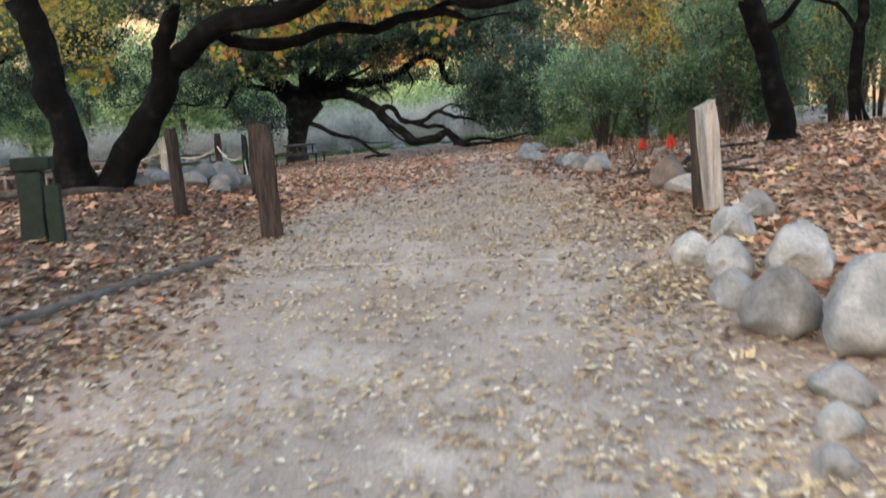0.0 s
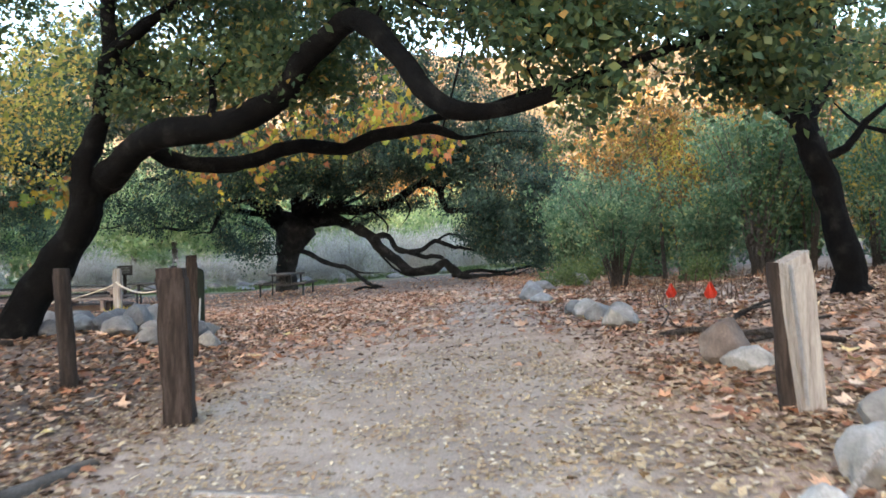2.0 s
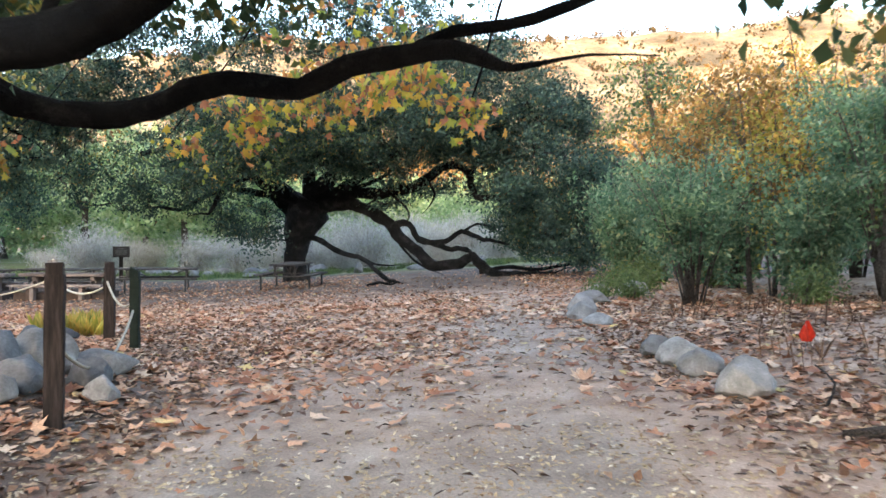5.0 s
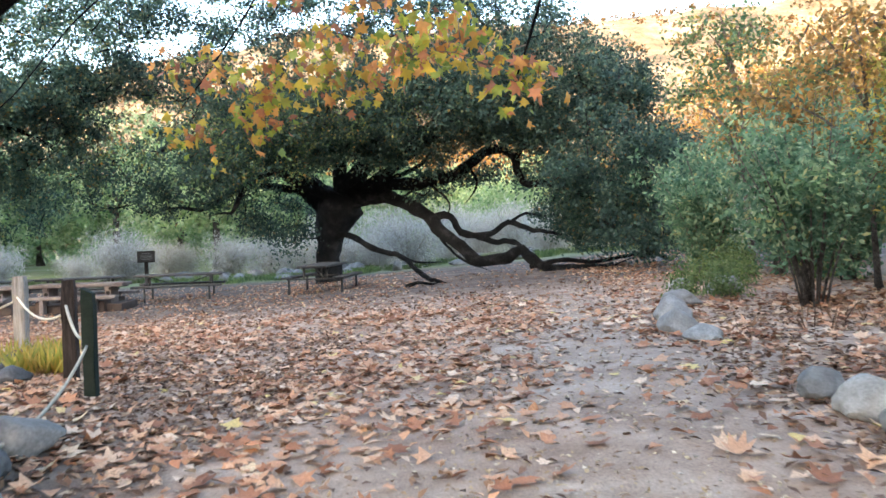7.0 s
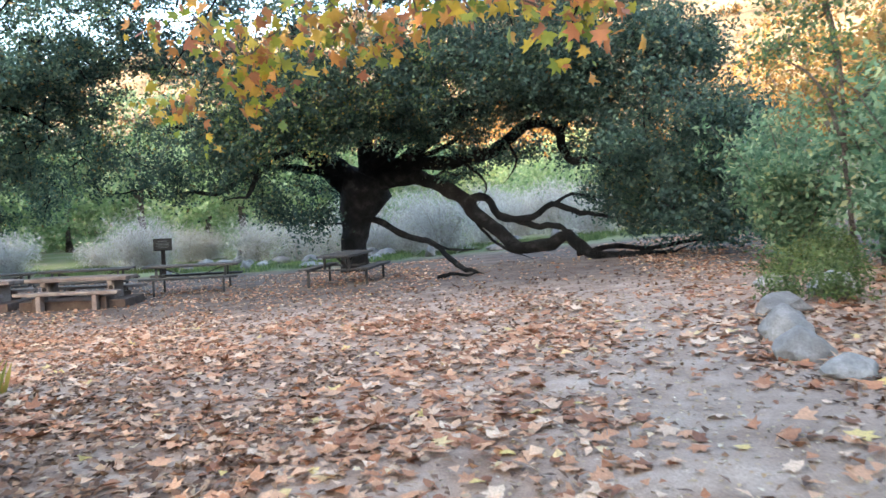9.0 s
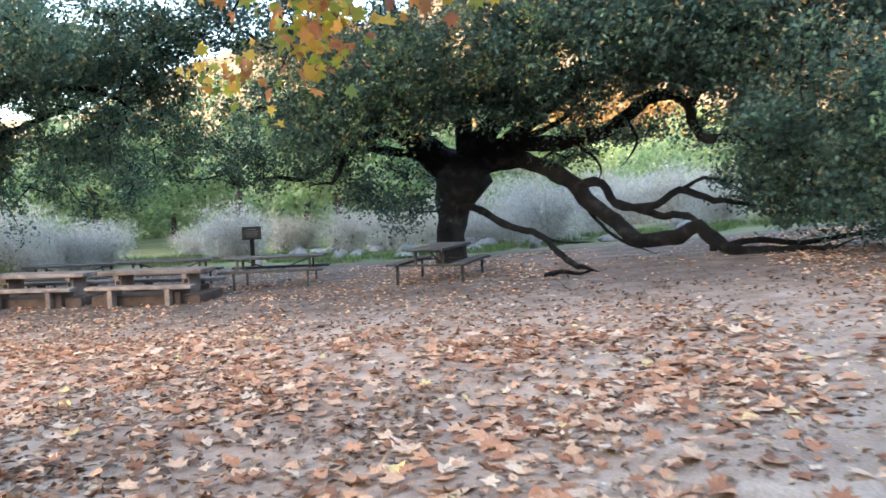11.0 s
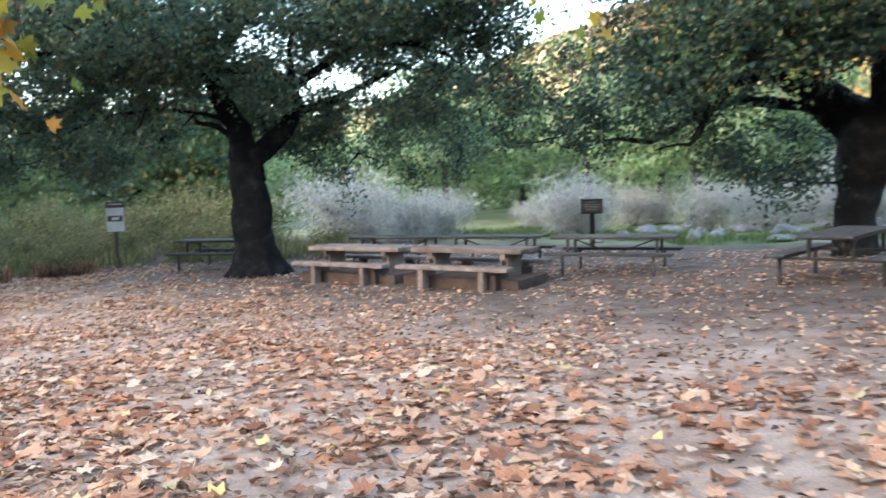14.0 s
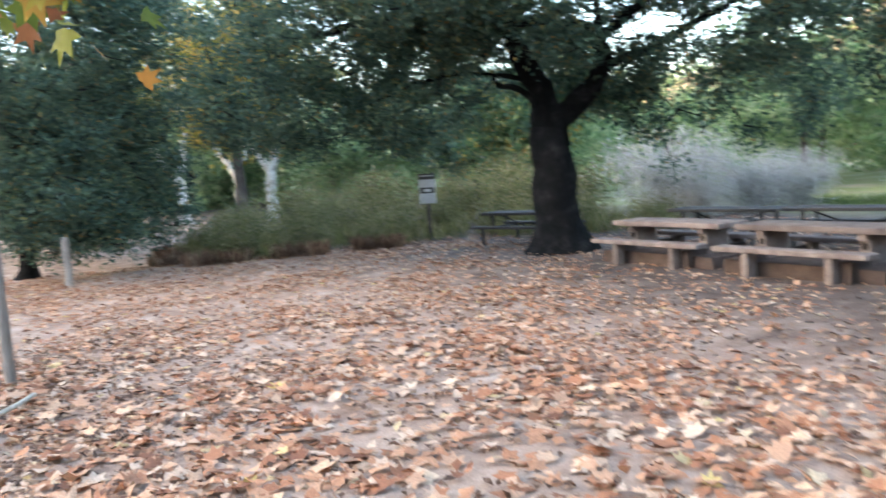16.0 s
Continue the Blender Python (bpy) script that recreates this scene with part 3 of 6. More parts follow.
# ---- the two-stemmed oak whose limb hangs over the path ----
FIRST_OAK = tree("oak_tree", (-4.4, 10.9, gz(-4.4, 10.9) - 0.05), [
    ("trunk", [(-4.42, 10.9, 0.62), (-4.27, 10.9, 1.06), (-3.94, 10.9, 1.49), (-3.57, 10.8, 2.06), (-3.45, 10.7, 2.45)], 0.205, 0.19),
    ("trunk", [(-4.8, 10.75, 0.62), (-4.86, 10.7, 1.51), (-4.99, 10.7, 2.33), (-5.13, 10.7, 3.06), (-5.2, 10.6, 3.9), (-5.1, 10.4, 4.8), (-4.8, 10.2, 5.8)], 0.25, 0.12),
    ("limb", [(-3.42, 10.7, 2.3), (-3.45, 10.6, 2.69), (-3.32, 10.6, 3.01), (-3.15, 10.5, 3.43), (-3.03, 10.4, 3.79), (-2.74, 10.3, 3.95), (-2.3, 10.2, 4.2), (-1.8, 10.1, 4.5)], 0.135, 0.05),
    ("limb", [(-3.04, 10.42, 3.75), (-3.06, 10.4, 4.3), (-2.9, 10.4, 5.0), (-2.7, 10.6, 5.6)], 0.09, 0.05),
    ("limb", [(-3.5, 10.75, 2.3), (-3.23, 10.7, 2.54), (-2.73, 10.2, 2.78), (-2.31, 9.8, 2.84), (-1.78, 9.65, 2.88), (-1.43, 9.5, 2.96), (-1.1, 9.4, 3.1), (-0.9, 9.2, 3.34), (-0.67, 9.0, 3.48), (-0.4, 8.7, 3.58), (-0.15, 8.3, 3.36),
              (0.05, 8.0, 3.06), (0.19, 7.8, 2.82), (0.36, 7.62, 2.63), (0.62, 7.68, 2.62), (0.9, 7.75, 2.70), (1.2, 7.75, 2.80), (1.6, 7.7, 2.94), (2.05, 7.6, 3.06), (2.6, 7.5, 3.15), (3.3, 7.3, 3.4), (4.0, 7.1, 3.8)], (0.17, 0.135, 0.12, 0.11, 0.09, 0.078, 0.062, 0.052, 0.042, 0.02), 0.03),
    ("limb", [(-0.67, 9.0, 3.48), (-0.35, 9.1, 3.9), (0.0, 9.3, 4.3), (0.5, 9.4, 4.6)], 0.07, 0.03),
    ("limb", [(-2.95, 10.35, 2.72), (-2.74, 10.45, 2.86), (-2.54, 10.65, 2.72), (-2.03, 10.75, 2.65), (-1.62, 10.55, 2.67), (-1.23, 10.35, 2.77), (-0.92, 10.2, 2.76), (-0.62, 10.1, 2.71), (-0.33, 9.95, 2.8), (0.01, 9.8, 2.83), (0.25, 9.6, 2.82), (0.43, 9.55, 2.74), (0.54, 9.5, 2.7), (0.89, 9.4, 2.75), (1.2, 9.3, 2.72)], (0.10, 0.085, 0.08, 0.072, 0.065, 0.05, 0.036, 0.015), 0.03),
    ("limb", [(0.0, 9.8, 2.83), (0.25, 9.7, 2.93), (0.5, 9.6, 2.93), (0.8, 9.5, 3.0), (1.2, 9.4, 3.13), (1.8, 9.3, 3.2)], 0.042, 0.02),
    ("limb", [(-3.0, 10.45, 3.72), (-2.9, 10.4, 3.67), (-2.62, 10.4, 3.49), (-2.3, 10.5, 3.47), (-1.91, 10.6, 3.55), (-1.5, 10.6, 3.8)], 0.045, 0.02),
    ("limb", [(-1.85, 9.66, 2.9), (-1.8, 9.7, 3.1), (-1.85, 9.8, 3.35), (-1.7, 9.9, 3.6)], 0.045, 0.02),
    ("limb", [(-5.1, 10.7, 3.0), (-5.9, 11.8, 3.5), (-6.6, 13.5, 4.0), (-7.6, 16.0, 4.4), (-8.4, 18.2, 4.5)], 0.13, 0.05),
    ("limb", [(-2.7, 10.6, 5.6), (-1.5, 8.5, 6.0), (-0.5, 6.0, 6.0), (0.0, 3.5, 5.9)], 0.09, 0.04),
], [
    (1.5, 9.6, 4.15, 1.8, 0.8, 0.5, 30), (3.4, 9.0, 4.1, 1.2, 0.8, 0.5, 22), (1.5, 7.8, 3.15, 0.9, 0.4, 0.2, 13), (2.6, 7.5, 3.2, 0.8, 0.5, 0.22, 12), (0.9, 8.0, 3.5, 1.2, 0.6, 0.25, 12), (2.2, 8.6, 3.8, 1.4, 0.6, 0.3, 16), (1.7, 7.7, 2.78, 0.5, 0.25, 0.14, 5), (1.95, 7.9, 2.78, 0.7, 0.4, 0.17, 18), (2.7, 7.9, 2.95, 0.6, 0.4, 0.2, 12),
    (-0.3, 8.9, 3.95, 1.1, 0.7, 0.3, 14), (-1.5, 9.9, 3.55, 0.9, 0.5, 0.3, 13), (-2.6, 10.6, 3.5, 0.6, 0.4, 0.45, 12), (3.4, 7.3, 3.5, 0.7, 0.6, 0.35, 12), (-0.9, 9.6, 3.4, 0.5, 0.4, 0.3, 9), (0.0, 10.2, 4.6, 1.8, 1.2, 0.6, 45),
    (-2.0, 10.9, 4.3, 1.6, 1.2, 0.7, 42), (-3.3, 10.8, 5.2, 1.8, 1.4, 0.8, 40), (-5.6, 10.9, 4.6, 1.5, 1.6, 1.0, 45), (-6.6, 13.6, 4.4, 1.3, 1.8, 0.7, 14),
    (-8.2, 17.8, 4.5, 1.6, 2.0, 0.9, 20), (-6.4, 16.0, 4.8, 1.4, 2.0, 0.8, 22), (-0.3, 6.0, 5.9, 2.2, 2.4, 0.6, 40), (0.3, 8.6, 4.8, 2.5, 1.6, 0.6, 50), (-1.0, 12.0, 4.6, 2.2, 1.0, 0.5, 30)],
     (0.075, 0.048), 118, 0.22, M_BLACKBARK, M_SILHOUETTEOAK, 3,
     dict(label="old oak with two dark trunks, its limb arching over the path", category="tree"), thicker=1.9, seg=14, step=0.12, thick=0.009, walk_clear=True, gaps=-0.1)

def yellowing(top, lobes, seed, label, m=M_YELLOW):
    """Sparse leaves, yellow unless m is given, coloured as lit foliage on a tree that stands already."""
    rng = np.random.default_rng(seed)
    clumps = in_lobes(lobes, rng)
    p = np.repeat(clumps, 40, axis=0) + rng.normal(size=(len(clumps) * 40, 3)) * 0.2
    ob = leaf_quads("autumn_or_lit_foliage", p - np.array(top.location), 0.09, 0.065, m, top, rng, hang=0.3)
    ob["label"] = label


# yellow leaf colour here imitates light coming through the crown from behind
yellowing(FIRST_OAK, [(-6.2, 14.2, 4.6, 1.6, 1.4, 0.8, 30), (-7.8, 17.6, 4.2, 1.6, 1.6, 0.9, 30), (-3.6, 12.2, 4.4, 1.2, 0.8, 0.6, 16), (-5.6, 12.0, 3.6, 0.8, 0.7, 0.6, 12)], 61, "yellow leaves among the green, coloured as if backlit")

# ---- the dark tree on the bank, whose autumn branches reach over the clearing ----
ROWAN = tree("sycamore_tree", (4.93, 11.0, gz(4.93, 11.0) - 0.05), [
    ("trunk", [(4.93, 11.0, 1.0), (4.76, 11.0, 1.71), (4.6, 11.0, 2.36), (4.4, 11.0, 2.96), (4.24, 11.0, 3.67), (4.14, 11.0, 4.27), (4.05, 11.0, 5.2)], 0.165, 0.12),
    ("limb", [(4.42, 11.0, 2.95), (4.08, 11.0, 3.17), (3.73, 11.0, 3.38), (3.32, 11.0, 3.55), (2.9, 11.1, 3.6)], 0.06, 0.02),
    ("limb", [(4.56, 11.0, 2.6), (4.75, 10.8, 2.66), (4.95, 10.7, 2.95), (5.2, 10.5, 3.2)], 0.06, 0.03),
    ("limb", [(4.44, 11.0, 3.0), (4.66, 11.0, 3.4), (4.6, 11.0, 4.0), (4.8, 11.2, 4.8)], 0.07, 0.03),
    ("limb", [(4.05, 11.0, 5.1), (3.2, 13.0, 6.4), (1.2, 16.5, 7.2), (-1.0, 19.5, 7.6), (-3.2, 21.2, 7.4), (-5.6, 21.4, 6.8)], 0.10, 0.03),
    ("limb", [(1.2, 16.5, 7.2), (0.9, 17.6, 5.6), (0.5, 18.1, 4.2), (0.2, 18.3, 3.5)], 0.035, 0.01),
    ("limb", [(-3.2, 21.2, 7.4), (-3.9, 21.3, 6.0), (-4.8, 21.4, 4.8), (-6.0, 21.8, 3.6)], 0.025, 0.008),
    ("limb", [(-5.6, 21.4, 6.8), (-6.6, 20.6, 5.6), (-7.2, 19.4, 4.0), (-7.7, 18.3, 3.0)], 0.018, 0.007),
], [(4.9, 11.2, 5.4, 1.6, 1.6, 0.6, 40), (3.3, 11.1, 3.9, 0.8, 0.8, 0.4, 12), (5.6, 11.4, 4.2, 1.0, 1.2, 0.5, 18)],
    (0.075, 0.05), 60, 0.26, M_BLACKBARK, M_OAKLEAF, 8,
    dict(label="dark slender trunk with high branches of yellow and orange leaves", category="tree"), seg=12, step=0.15, walk_clear=True)


def hanging_leaves():
    rng = np.random.default_rng(21)
    lobes = [(-1.8, 19.8, 4.6, 1.9, 0.8, 0.45, 26), (-3.4, 20.8, 4.3, 1.0, 0.8, 0.4, 16), (-3.6, 20.6, 3.7, 0.25, 0.3, 0.5, 9), (-0.2, 18.6, 4.3, 1.0, 0.7, 0.5, 22),
             (0.35, 18.1, 3.55, 0.4, 0.3, 0.3, 8), (-5.6, 21.7, 3.5, 0.7, 0.6, 0.5, 7), (-2.2, 19.9, 4.1, 0.5, 0.3, 0.25, 10), (-4.8, 21.0, 4.6, 0.9, 0.8, 0.35, 8), (-7.5, 18.6, 3.15, 0.6, 0.4, 0.35, 9), (-1.9, 19.0, 5.4, 2.2, 1.2, 0.5, 16)]
    clumps = in_lobes(lobes, rng)
    o = np.array(ROWAN.location)
    anchors = np.array([(-1.0, 19.5, 7.0), (-2.0, 20.0, 6.4), (-3.2, 21.2, 6.4), (0.5, 18.1, 4.2), (0.2, 18.3, 3.6), (-4.8, 21.4, 4.8), (-6.0, 21.8, 3.6), (-7.4, 18.8, 3.3)])
    v, f = twig_net(anchors - o, clumps - o, sag=0.05, thick=0.006)
    tagged(mesh_object("branchwork", v, f, M_GREYBARK, ROWAN), kind="stuff")
    p = np.repeat(clumps, 7, axis=0) + rng.normal(size=(len(clumps) * 7, 3)) * np.array([0.19, 0.19, 0.16])
    lobed_leaves("autumn_or_lit_foliage", p - o, 0.205, M_MAPLE, ROWAN, rng, flat=0.12, curl=0.3, hang=0.8, sharp=1.6)["label"] = "yellow, orange and russet lobed leaves"


hanging_leaves()

# ---- the great oak with limbs that lie on the ground ----
GREAT_OAK = tree("oak_tree", (-5.7, 34.0, gz(-5.7, 34.0) - 0.1), [
    ("trunk", [(-5.72, 34.0, 0.1), (-5.7, 34.0, 0.94), (-5.66, 34.0, 1.55), (-5.55, 34.0, 2.15), (-5.35, 33.95, 2.74), (-5.15, 33.9, 3.25)], (0.40, 0.35, 0.41, 0.58, 0.78, 0.62), 0.5),
    ("limb", [(-5.6, 33.9, 2.6), (-5.98, 33.8, 2.95), (-6.73, 33.4, 3.82), (-7.51, 33.0, 4.41), (-8.21, 32.5, 5.41), (-8.8, 32.0, 6.4)], 0.36, 0.12),
    ("limb", [(-5.1, 33.8, 3.0), (-4.7, 33.7, 3.67), (-3.73, 33.4, 4.36), (-2.7, 33.0, 4.73), (-1.8, 32.6, 5.3)], 0.36, 0.10),
    ("limb", [(-4.2, 33.5, 3.5), (-3.15, 33.1, 3.61), (-2.4, 32.6, 3.9), (-1.7, 32.2, 4.3)], 0.11, 0.04),
    ("limb", [(-6.2, 33.5, 3.2), (-7.85, 33.0, 3.5), (-8.81, 32.2, 2.9), (-9.2, 32.0, 2.7), (-9.89, 31.8, 2.79), (-10.86, 31.5, 2.64)], 0.13, 0.03),
    ("limb", [(-5.4, 33.8, 1.75), (-4.98, 33.5, 1.81), (-3.64, 32.4, 1.28), (-2.84, 31.4, 1.11), (-2.23, 30.2, 0.69), (-1.58, 29.0, 0.47), (-1.25, 28.6, 0.4)], 0.115, 0.05),
    ("limb", [(-2.84, 31.4, 1.11), (-2.45, 31.2, 0.97), (-2.0, 31.0, 0.94), (-1.56, 30.8, 0.97)], 0.045, 0.02),
    ("limb", [(-5.2, 33.9, 2.6), (-4.5, 33.7, 2.95), (-3.75, 33.5, 2.98), (-2.64, 33.0, 2.62), (-1.95, 32.5, 2.06), (-1.3, 32.0, 1.47), (-0.52, 31.5, 0.95), (0.25, 31.0, 1.05), (0.7, 30.8, 1.23), (1.1, 30.5, 0.81), (2.05, 30.0, 0.66), (3.1, 29.6, 0.8)], 0.27, 0.12),
    ("limb", [(-1.98, 32.5, 2.2), (-1.43, 32.2, 2.27), (-1.12, 32.0, 1.81), (-0.41, 31.6, 1.67), (0.29, 31.3, 2.02), (1.03, 31.0, 1.81), (1.74, 30.8, 1.65), (2.4, 30.4, 1.7)], 0.13, 0.05),
    ("limb", [(-1.12, 32.0, 1.8), (-0.19, 31.6, 1.51), (0.56, 31.0, 1.44), (0.77, 30.8, 1.11)], 0.10, 0.07),
    ("limb", [(-4.9, 33.8, 3.0), (-4.04, 33.6, 3.35), (-2.77, 33.0, 3.35), (-1.55, 32.4, 3.49), (-0.71, 32.0, 3.89), (-0.38, 31.8, 4.16), (0.09, 31.5, 4.26), (0.53, 31.2, 3.9), (0.79, 31.0, 3.19), (1.64, 30.6, 3.05), (2.55, 30.0, 2.61), (3.3, 29.4, 2.0)], 0.23, 0.08),
    ("limb", [(-2.2, 32.8, 3.35), (-1.6, 32.2, 2.9), (-1.45, 32.0, 2.5), (-1.7, 31.9, 2.1)], 0.05, 0.015),
    ("limb", [(-1.9, 32.5, 1.9), (-1.6, 32.2, 1.4), (-1.0, 31.8, 0.9), (-0.2, 31.5, 0.6)], 0.06, 0.03),
    ("limb", [(-5.2, 33.8, 2.8), (-5.9, 32.9, 3.3), (-6.72, 31.5, 3.75), (-7.39, 31.0, 3.35), (-7.61, 30.6, 2.7), (-8.3, 30.3, 2.46)], 0.17, 0.05),
    ("limb", [(-5.1, 33.9, 2.9), (-5.22, 33.6, 4.37), (-6.12, 33.4, 5.94), (-6.96, 33.0, 7.43)], 0.32, 0.12),
    ("limb", [(-4.9, 33.9, 2.9), (-3.98, 33.6, 4.64), (-3.34, 33.4, 6.26), (-2.54, 33.2, 8.14)], 0.30, 0.12),
    ("limb", [(-0.9, 32.0, 3.8), (-0.6, 31.8, 3.3), (-0.75, 31.7, 2.9), (-1.0, 31.6, 2.6)], 0.05, 0.012),
    ("limb", [(0.55, 31.2, 3.85), (0.9, 31.0, 4.3), (1.6, 30.7, 4.5), (2.4, 30.2, 4.3)], 0.10, 0.03),
    ("limb", [(0.3, 31.3, 2.0), (0.8, 31.1, 2.3), (1.5, 30.9, 2.2), (2.2, 30.6, 2.4)], 0.05, 0.015),
    ("limb", [(-3.2, 33.2, 2.75), (-2.7, 32.8, 3.1), (-2.3, 32.6, 2.95), (-2.0, 32.5, 3.2)], 0.05, 0.015),
    ("limb", [(-4.9, 33.6, 3.4), (-3.6, 32.6, 4.2), (-2.2, 31.8, 4.5), (-1.0, 31.2, 4.9)], 0.17, 0.05),
    ("limb", [(-5.6, 33.6, 3.1), (-6.4, 32.2, 4.0), (-7.6, 31.4, 4.6), (-8.8, 31.0, 4.4)], 0.14, 0.05),
    ("limb", [(-4.6, 33.8, 3.1), (-2.71, 33.0, 4.34), (-0.97, 32.5, 5.46), (0.64, 32.0, 6.05)], 0.22, 0.09),
    ("limb", [(-5.4, 33.8, 3.0), (-7.0, 33.6, 4.2), (-9.0, 32.8, 5.0), (-10.5, 32.0, 4.6)], 0.22, 0.08),
], [
    (-5.0, 33.0, 7.2, 4.8, 4.5, 2.4, 170), (-9.0, 31.8, 5.6, 2.8, 3.0, 1.6, 44), (-9.2, 30.8, 3.9, 2.2, 2.0, 0.9, 20), (1.2, 30.6, 6.0, 2.8, 3.0, 1.8, 130),
    (3.0, 29.2, 3.9, 1.9, 2.6, 1.9, 120), (3.7, 28.8, 1.9, 1.2, 2.0, 1.1, 60), (-5.0, 33.0, 10.0, 4.5, 4.0, 2.0, 100), (-1.0, 32.0, 7.8, 3.5, 3.5, 2.0, 110),
    (-6.8, 31.0, 4.4, 2.0, 1.8, 0.8, 50), (-2.6, 31.6, 5.2, 2.6, 2.0, 0.9, 70), (1.0, 30.4, 4.6, 1.0, 1.2, 0.5, 22), (-7.3, 31.6, 2.6, 0.9, 0.9, 0.7, 9), (-8.0, 37.0, 2.4, 1.5, 1.5, 1.0, 9), (-1.2, 32.6, 3.7, 1.5, 0.9, 0.5, 22), (1.6, 31.6, 3.5, 1.3, 0.9, 0.6, 24), (2.2, 30.2, 2.6, 0.8, 1.0, 0.5, 14), (-6.2, 30.6, 5.0, 2.6, 1.2, 1.2, 80), (-3.2, 30.4, 5.6, 2.6, 1.2, 1.1, 80), (-7.6, 30.2, 3.9, 1.6, 1.0, 0.7, 20), (-0.4, 29.8, 5.4, 2.0, 1.2, 0.9, 60), (-4.6, 31.6, 4.3, 1.6, 0.8, 0.5, 26), (-4.3, 32.2, 4.3, 1.6, 0.6, 0.5, 24), (-2.6, 31.9, 4.1, 1.2, 0.6, 0.4, 16), (-6.7, 32.2, 3.7, 1.0, 0.6, 0.5, 12), (-7.3, 32.4, 2.7, 1.1, 0.7, 1.0, 12), (-6.6, 32.6, 1.8, 0.6, 0.5, 0.8, 8), (-9.6, 31.6, 2.9, 1.2, 0.8, 0.45, 8), (-11.4, 31.4, 3.4, 1.3, 1.0, 0.9, 7),
    (-8.6, 31.4, 3.5, 1.4, 0.8, 0.6, 9), (-2.3, 32.9, 3.0, 0.5, 0.4, 0.25, 5), (1.9, 31.0, 2.2, 0.9, 0.7, 0.5, 18), (3.0, 30.2, 1.7, 1.0, 0.8, 0.5, 24), (-10.8, 31.6, 4.0, 1.4, 1.6, 1.3, 12), (-10.5, 33.0, 8.0, 2.4, 2.8, 1.9, 60), (-12.6, 31.0, 5.6, 1.6, 1.2, 1.0, 26), (-11.2, 30.6, 6.6, 1.6, 1.2, 0.9, 26), (4.2, 29.0, 3.0, 1.2, 2.2, 1.7, 60), (1.4, 29.8, 4.9, 1.6, 1.0, 0.6, 44), (2.8, 29.2, 5.4, 1.6, 1.4, 1.0, 50), (-0.6, 31.0, 4.9, 1.2, 0.7, 0.4, 20), (-1.6, 31.0, 4.5, 1.5, 0.7, 0.4, 30), (0.6, 30.2, 4.9, 1.2, 0.7, 0.4, 24)],
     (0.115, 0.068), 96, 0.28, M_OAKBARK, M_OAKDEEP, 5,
     dict(label="great spreading oak with dark limbs resting on the ground", category="tree"), thicker=1.3, seg=14, step=0.18, thick=0.013, flare=0.25, gaps=-0.27)

# olive leaves paint the brighter left of the crown, facing the open meadow
yellowing(GREAT_OAK, [(-9.4, 30.4, 4.6, 2.6, 1.6, 1.5, 36), (-7.0, 30.0, 4.4, 2.4, 1.0, 1.3, 36), (-4.0, 29.8, 5.4, 2.6, 1.0, 0.9, 30)], 62, "lighter olive green leaves, coloured as if lit from the meadow", M_OAKLEAF)

